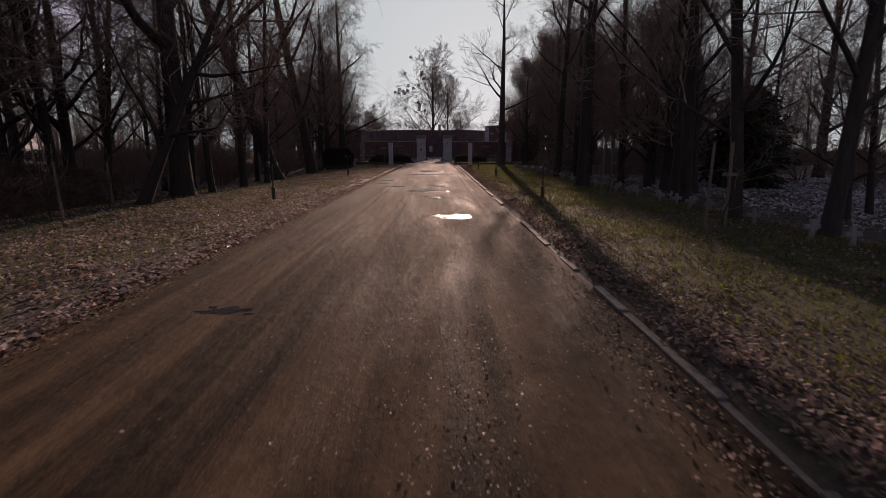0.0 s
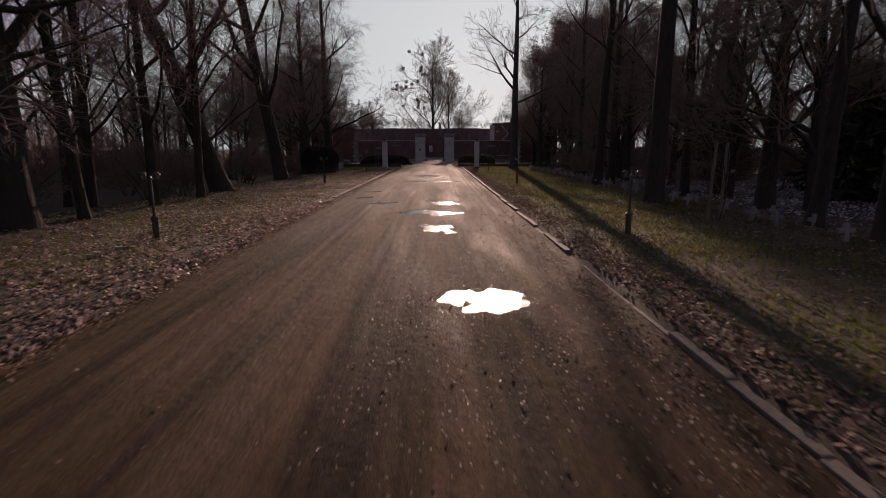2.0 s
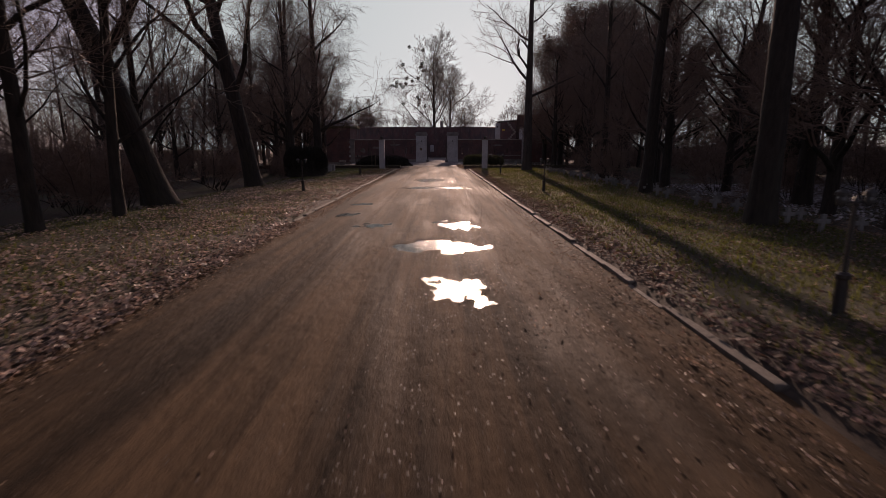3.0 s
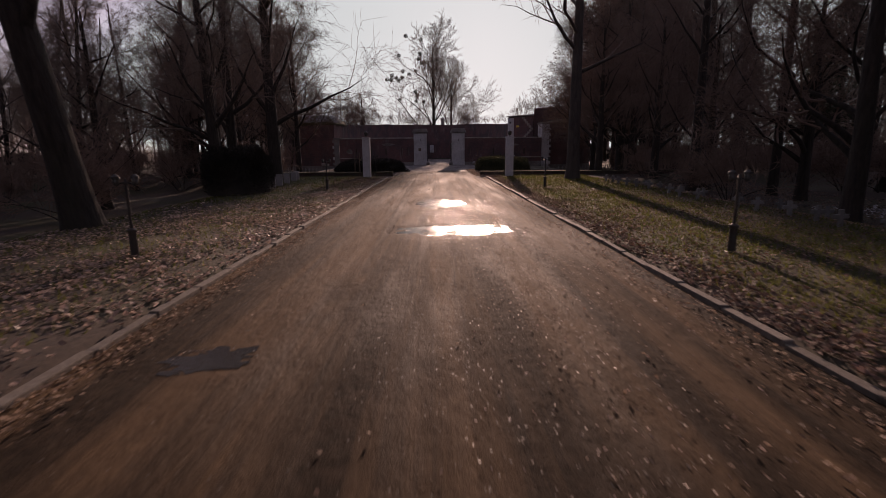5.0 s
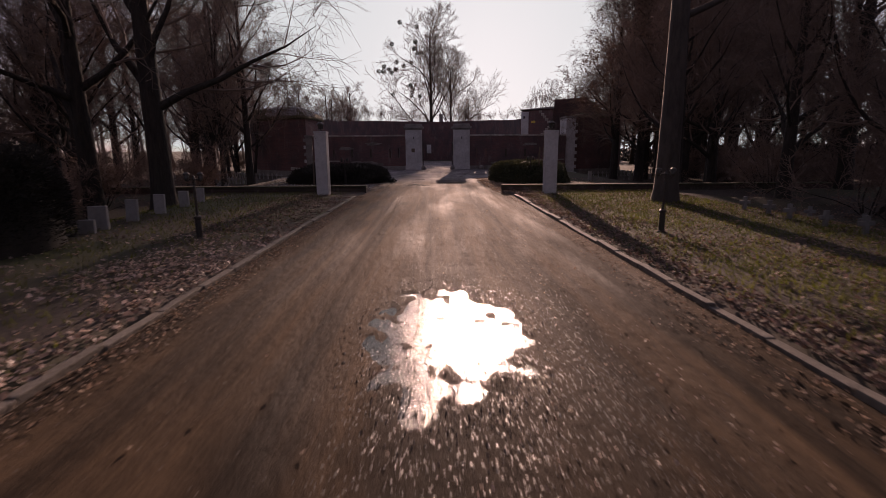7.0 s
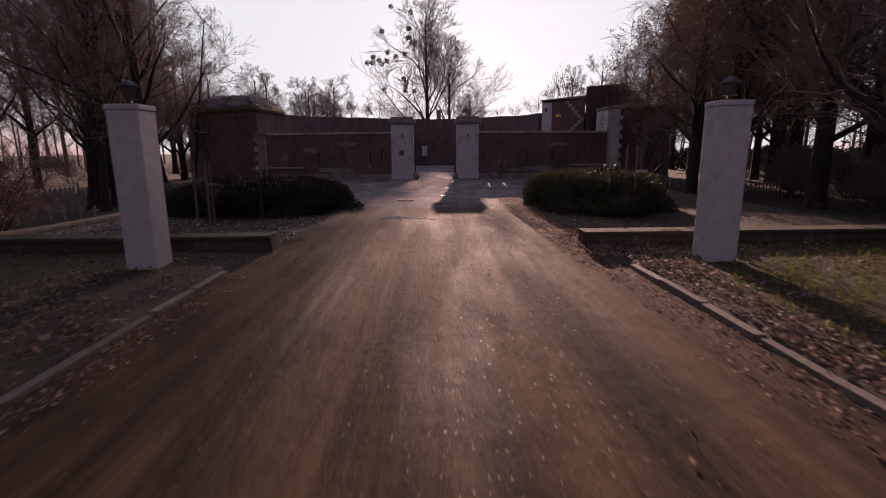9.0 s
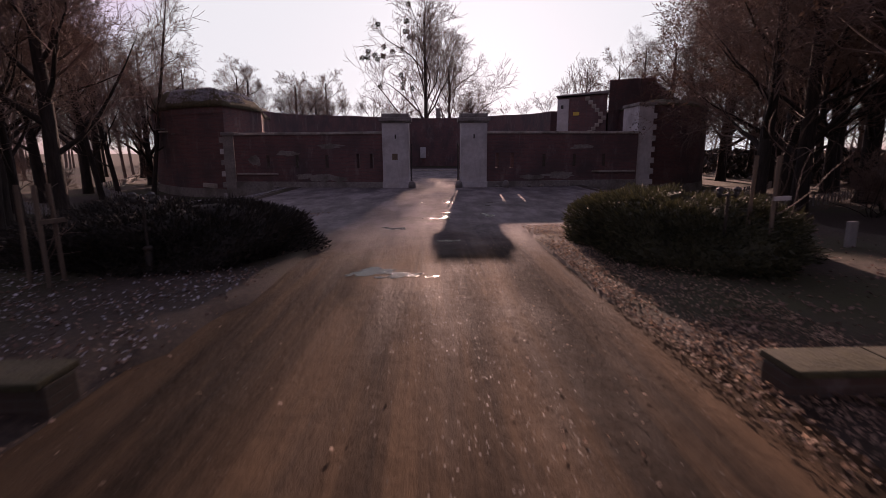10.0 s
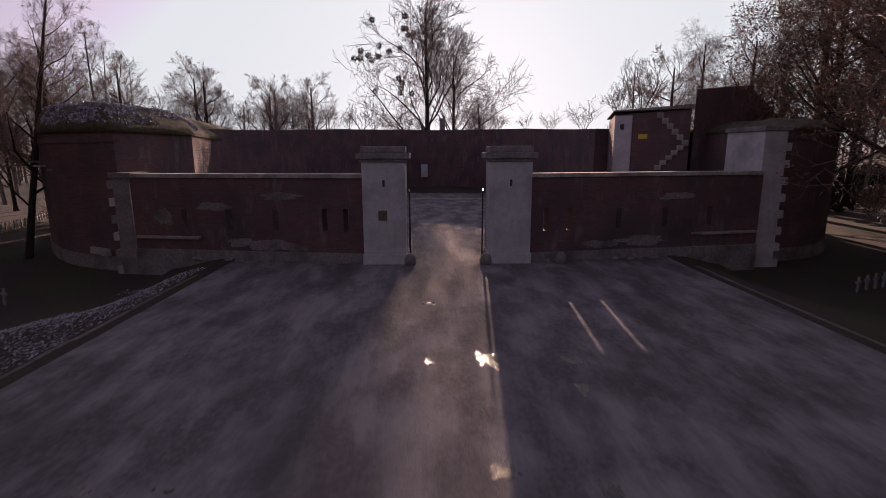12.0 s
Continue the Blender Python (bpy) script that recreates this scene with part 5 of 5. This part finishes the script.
FACE_A, FACE_B = (9.35, 83.0), (12.28, 80.95)
on_face(FACE_A, FACE_B, 0.45, 3.9, 0.86, 3.4, 0.06, LIMEWASH, "pilaster", gh, "whitewashed pilaster")
on_face(FACE_A, FACE_B, 0.4, 5.05, 0.16, 0.26, 0.16, IRON, "wall_lamp", gh, "small dark wall lamp")
on_face(FACE_A, FACE_B, 1.42, 4.55, 0.44, 0.24, 0.03, YELLOW, "warning_sign", gh, "small yellow sign")
for i in range(6):
    on_face(FACE_A, FACE_B, 2.2 + i * 0.24, 5.55 - i * 0.27, 0.3, 0.275, 0.1, COPING, "step_stone", gh)
for i in range(5):
    on_face(FACE_A, FACE_B, 3.2 - i * 0.24, 3.97 - i * 0.24, 0.3, 0.245, 0.1, COPING, "step_stone", gh)

# the far curtain rampart, curving back from both bastions
curtain = smooth_line([(-13.7, 86.5), (-11.6, 97), (-6.2, 108), (0.5, 113), (6.2, 108.5), (9.4, 98), (10.3, 88.9)])
crest = [float(np.interp(y, (86, 96, 104, 113), (5.15, 5.5, 5.95, 6.25))) + 0.05 * n2(x, y, 0.9) for x, y in curtain]
cw = ring_wall("wall_curtain", curtain, 6.0, -0.3, 5.6, BRICK, "dark brick curtain rampart of the fort", crest)
part("window_shutter", box(-1.25, -0.5, 112.2, 112.7, 1.1, 2.5, bevel=0.02), LIMEWASH, cw, "pale closed shutter")
part("base_ledge", box(-4.2, 4.2, 96.8, 97.1, -0.2, 0.12, bevel=0.04), COPING, cw, "pale stone ledge")
v, f = lathe([(0.3, 0), (0.28, 0.75), (0.34, 0.78), (0.34, 0.95)], 4)
ch = new("chimney", mesh_of("chimney", v, f, STONE))
ch.matrix_basis = pose(1.2, 114.5, 6.15, 0, 0, 45) @ Matrix.Scale(1.5, 4)
tagged(ch, "squat stone chimney standing on the rampart", "chimney", kind="structure")

# ---- white gate posts and the low wall across the avenue ----
def white_post(x, label):
    e = thing("gate_post", (x, 48.06, 0), label, "gate post", "white posts of the avenue")
    part("shaft", box(-0.23, 0.23, 0, 0.46, -0.1, 2.42, bevel=0.012), LIMEWASH, e)
    part("cap", box(-0.245, 0.245, -0.015, 0.475, 2.42, 2.5, bevel=0.015), LIMEWASH, e)
    v, f = lathe([(0.1, 0), (0.1, 0.02), (0.035, 0.035), (0.035, 0.07), (0.12, 0.085)], 10, (0, 0.23, 2.5))
    lantern = part("lantern", mesh_of("lantern", v, f, IRON), None, e, "small black lantern")
    v, f = lathe([(0.085, 0.085), (0.12, 0.26)], 6, (0, 0.23, 2.5))
    part("glass", mesh_of("glass", v, f, MILK), None, lantern, "milky lantern glass")
    v, f = lathe([(0.17, 0.262), (0.1, 0.32), (0.02, 0.36), (0.02, 0.4)], 6, (0, 0.23, 2.5))
    part("hood", mesh_of("hood", v, f, IRON), None, lantern)
    return e


white_post(-4.39, "square whitewashed concrete gate post with a lantern")
white_post(4.57, "square whitewashed concrete gate post with a lantern")


def low_wall(name, x0, x1, label):
    w = tagged(part(name, box(min(x0, x1), max(x0, x1), 49.56, 49.92, -0.2, 0.25, bevel=0.015), MOSSY, None), label, "wall", kind="structure")
    x, d = x0, 1 if x1 > x0 else -1
    while (x1 - x) * d > 0.05:
        e = x + d * min(0.9, abs(x1 - x))
        part("coping_stone", box(min(x, e) + 0.006, max(x, e) - 0.006, 49.5, 49.98, 0.25, 0.312, bevel=0.018), MOSS, w)
        x = e
    return w


low_wall("wall_low_west", -2.9, -16.5, "low brick wall with stone coping beside the avenue")
low_wall("wall_low_east", 2.85, 17.0, "low brick wall with sunlit stone coping beside the avenue")


# ---- path lamps ----
def park_lamp(at):
    e = thing("park_lamp", at, "low black iron path lamp with two lantern heads", "lamp", "path lamps")
    v, f = lathe([(0.085, -0.05), (0.085, 0.03), (0.062, 0.05), (0.06, 0.42), (0.075, 0.44), (0.075, 0.475), (0.04, 0.5)], 14)
    part("base", mesh_of("base", v, f, IRON), None, e)
    v, f = lathe([(0.026, 0.49), (0.024, 1.2), (0.035, 1.21), (0.035, 1.235), (0.012, 1.3)], 10)
    part("pole", mesh_of("pole", v, f, IRON), None, e)
    t = Tubes()
    t.add([(-0.14, 0, 1.18), (-0.08, 0, 1.23), (0, 0, 1.24), (0.08, 0, 1.23), (0.14, 0, 1.18)], [0.013] * 5, 6)
    part("arm", t.mesh("arm", IRON), None, e)
    for s in (-0.145, 0.145):
        v, f = lathe([(0.02, 1.19), (0.04, 1.21), (0.05, 1.255), (0.04, 1.3), (0.02, 1.325)], 12, (s, 0, 0))
        globe = part("globe", mesh_of("globe", v, f, MILK, True), None, e, "milky glass globe")
        v, f = lathe([(0.065, 1.3), (0.062, 1.335), (0.02, 1.37)], 12, (s, 0, 0))
        part("hood", mesh_of("hood", v, f, IRON), None, globe)
    return e


lamp = park_lamp((4.8, 9.55, 0.03))
for x, y in ((4.84, 24.75), (4.82, 38.95), (-4.81, 9.15), (-5.0, 24.85), (-4.82, 38.65), (4.88, 53.95), (-4.55, 54.0)):
    copy_thing(lamp, pose(x, y, lawn_z(x, y) - 0.02, 0, 0, rt.uniform(-12, 12)))


# ---- crosses, grave slabs and tree stakes ----
def cross_mesh(name, h, arm, w, t, material):
    bm = bmesh.new()
    add_box(bm, -w / 2, w / 2, -t / 2, t / 2, -0.08, h)
    add_box(bm, -arm / 2, -w / 2 + 0.001, -t / 2, t / 2, h * 0.58, h * 0.58 + w)
    add_box(bm, w / 2 - 0.001, arm / 2, -t / 2, t / 2, h * 0.58, h * 0.58 + w)
    bmesh.ops.bevel(bm, geom=list(bm.edges), offset=0.008, segments=1, affect="EDGES")
    me = bpy.data.meshes.new(name)
    bm.to_mesh(me)
    bm.free()
    me.materials.append(material)
    return me


FENCE_CROSS, GRAVE_CROSS = cross_mesh("fence_cross", 0.52, 0.27, 0.085, 0.06, WHITE), cross_mesh("grave_cross", 0.48, 0.31, 0.095, 0.08, SHADED_CROSS)


def cross_row(line, spacing, label, group):
    p = smooth_line(line, 12)
    left, prev = 0.0, np.array(p[0])
    for q in p[1:]:
        q = np.array(q)
        seg = np.linalg.norm(q - prev)
        t = unit(q - prev)
        while left <= seg:
            c = prev + t * left
            ob = new("fence_cross", FENCE_CROSS)
            ob.matrix_basis = pose(c[0], c[1], lawn_z(c[0], c[1]), rt.uniform(-3, 3), rt.uniform(-3, 3), math.degrees(math.atan2(t[1], t[0])) + rt.uniform(-4, 4))
            tagged(ob, label, "cross", group)
            left += spacing * rt.uniform(0.93, 1.07)
        left -= seg
        prev = q


cross_row([(-13.0, 65.1), (-15.0, 66.5), (-17.5, 68.2), (-20.5, 70.5)], 0.42, "small white concrete cross in a fence round the graves", "crosses west of the fort")
cross_row([(-13.2, 60.2), (-15.5, 59.5), (-18.0, 59.2)], 0.5, "small white concrete cross in a fence round the graves", "crosses west of the fort")
cross_row([(-13.2, 71.6), (-15.7, 72.9), (-18.0, 75.0), (-20.4, 77.6), (-24.1, 83.1), (-26.0, 88.5), (-28.5, 95.0)], 0.5, "small white concrete cross in a fence round the graves", "crosses west of the fort")
cross_row([(-22.5, 70.0), (-23.2, 73.5), (-25.5, 77.0)], 0.5, "small white concrete cross in a fence round the graves", "crosses west of the fort")
cross_row([(15.2, 68.2), (19.0, 69.6), (24.0, 73.0)], 0.5, "small white concrete cross in a fence round the graves", "crosses east of the fort")
cross_row([(13.5, 71.9), (16.2, 73.2), (20.3, 76.4), (25.5, 82.2), (29.6, 89.7)], 0.5, "small white concrete cross in a fence round the graves", "crosses east of the fort")


def grave(x, y, turn):
    ob = new("grave_cross", GRAVE_CROSS)
    ob.matrix_basis = pose(x, y, lawn_z(x, y) - 0.1, rt.uniform(-4, 4), rt.uniform(-4, 4), turn)
    tagged(ob, "weathered white concrete grave cross, darkened for shade, standing in leaf litter", "grave cross", "grave crosses")


for i in range(48):
    y = -5.5 + i * 1.02
    if i % 11 not in (4, 8):
        grave(8.75 + rt.uniform(-0.15, 0.15), y + rt.uniform(-0.12, 0.12), rt.uniform(-9, 9))
    if i % 2:
        grave(10.9 + rt.uniform(-0.2, 0.2), y + 0.4, rt.uniform(-9, 9))


def grave_slab(x, y, w, h, turn):
    bm = box(-w / 2, w / 2, -0.05, 0.05, -0.1, h, bevel=0.02)
    ob = part("grave_slab", bm, WHITE, None)
    ob.matrix_basis = pose(x, y, lawn_z(x, y), rt.uniform(-5, 2), 0, turn)
    tagged(ob, "upright white stone grave slab on the grass", "grave slab", "grave slabs")


for x, y, w, h, turn in ((-7.65, 40.0, 0.28, 0.55, 4), (-7.75, 41.3, 0.3, 0.56, -3), (-7.8, 42.7, 0.3, 0.55, 2), (-7.9, 44.3, 0.3, 0.5, 0), (-7.6, 39.4, 0.34, 0.3, 8), (-8.2, 46.0, 0.3, 0.5, -5),
                         (-9.2, 42.0, 0.3, 0.5, 3), (-9.4, 44.0, 0.3, 0.5, 0), (8.45, 55.55, 0.2, 0.52, 12)):
    grave_slab(x, y, w, h, turn)


def staked_sapling(x, y, h, turn, stakes=3):
    e = thing("staked_sapling", at_ground(x, y, 0.0), "young tree tied between upright wooden stakes" if stakes > 1 else "young tree tied to one thin stake", "sapling", "staked saplings", rz=turn)
    for i in range(stakes):
        a = i * 2 * math.pi / 3
        t = Tubes()
        t.add([(0.24 * math.cos(a), 0.24 * math.sin(a), -0.1), (0.21 * math.cos(a), 0.21 * math.sin(a), h)], [0.035, 0.032], 8)
        part("stake", t.mesh("stake", BOARD), None, e)
    if stakes > 1:
        part("crossbar", box(-0.14, 0.24, -0.225, -0.19, h * 0.62, h * 0.62 + 0.07, bevel=0.006), LIMEWASH if y > 50 and x > 0 else BOARD, e, "wooden crossbar")
    sap = shrub_mesh(int(100 + x * 3 + y), h * 1.35, 1, (7, 4), 0.004, 0.08)
    part("stem", sap.wood.mesh("stem", BARK), None, e)
    part("crown", sap.fine.mesh("crown", TWIG, False), None, e)
    return e


for x, y, h, turn, k in ((5.5, 53.9, 1.85, 20, 3), (-5.75, 53.4, 1.5, 70, 3), (-8.5, 3.8, 1.5, 0, 1), (-8.9, 6.3, 1.4, 40, 1), (7.4, 2.8, 1.95, 10, 2), (7.9, 11.7, 1.95, 50, 2)):
    staked_sapling(x, y, h, turn, k)


# ---- far woods ----
def far_woods():
    r = np.random.default_rng(77)
    t = Tubes()
    for i in range(420):
        a = r.uniform(-1.25, 1.25)
        d = r.uniform(50, 150)
        x, y = d * math.sin(a), 40 + d * math.cos(a)
        if abs(x) < 24 + (y - 40) * 0.12 or (x < 0 and y < 100 and r.random() < 0.15):
            continue
        h = r.uniform(9, 17)
        base = np.array([x, y, -0.6])
        t.add([base, base + (r.normal(0, 0.3), r.normal(0, 0.3), h * 0.5), base + (r.normal(0, 0.6), r.normal(0, 0.6), h)], [0.17, 0.12, 0.03], 5)
        for k in range(26):
            q = 0.22 + 0.75 * k / 26
            p = base + np.array([0, 0, h * q])
            b = r.uniform(0, 6.283)
            ln = h * 0.3 * (1.1 - 0.7 * q) * r.uniform(0.6, 1.2)
            dr = unit(np.array([math.cos(b), math.sin(b), 0.9]))
            e = p + dr * ln
            t.add([p, e], [0.045, 0.015], 3)
            for _ in range(7):
                s = p + dr * ln * r.uniform(0.3, 1.0)
                t.add([s, s + unit(dr + r.normal(0, 0.6, 3)) * ln * r.uniform(0.3, 0.55)], [0.022, 0.009], 3)
    return t.mesh("far_woods", TWIG, False)


tagged(new("far_woods", far_woods()), "distant belt of bare woodland", "woods", kind="stuff")

# low thicket closing the view between the far trunks
centres = [(rt.uniform(28, 80), rt.uniform(58, 135), rt.uniform(-0.3, 0.8)) for _ in range(110)]
centres += [(-rt.uniform(70, 110), rt.uniform(30, 140), rt.uniform(-0.6, 0.3)) for _ in range(60)]
tagged(new("far_thicket", leaf_cloud("far_thicket", centres, 2.3, 240, 0.4, DARK_HEDGE, 61, 0.65)), "low dark thicket under the distant trees", "thicket", kind="stuff")

# ---- kerb stones, last ----
kerb_mesh = []
for k in range(3):
    bm = box(-0.055, 0.055, 0.006, 0.994, -0.15, 0.07, bevel=0.014)
    for v in bm.verts:
        v.co += Vector((0.006 * n2(v.co.y, k, 3.0), 0, 0.007 * n2(v.co.y, k + 5, 2.0)))
    me = bpy.data.meshes.new("kerb_stone")
    bm.to_mesh(me)
    bm.free()
    me.materials.append(KERB)
    kerb_mesh.append(me)
for name, x, y0, y1 in (("kerb_east", 3.16, -12, 48), ("kerb_west", -3.12, -12, 48)):
    e = tagged(new(name), "row of weathered stone kerbs along the avenue", "kerb", kind="structure")
    for i in range(y1 - y0):
        o = new("kerb_stone", kerb_mesh[rt.randrange(3)])
        o.parent = e
        o.matrix_basis = pose(x + rt.uniform(-0.012, 0.012), y0 + i, rt.uniform(-0.05 if i < 30 else -0.022, 0.012) - (0.13 if x < 0 and i < 29 else 0.035 if i < 24 else 0.015), rt.uniform(-0.8, 0.8), rt.uniform(-2.5, 2.5), rt.uniform(-0.7, 0.7))
for x in (-7.6, 8.55):
    e = tagged(new("kerb_square"), "row of pale kerbs edging the square before the fort", "kerb", kind="structure")
    for i in range(12):
        o = new("kerb_stone", kerb_mesh[rt.randrange(3)])
        o.parent = e
        o.matrix_basis = pose(x, 60.6 + i, rt.uniform(-0.02, 0.005), 0, rt.uniform(-2, 2), rt.uniform(-0.7, 0.7))
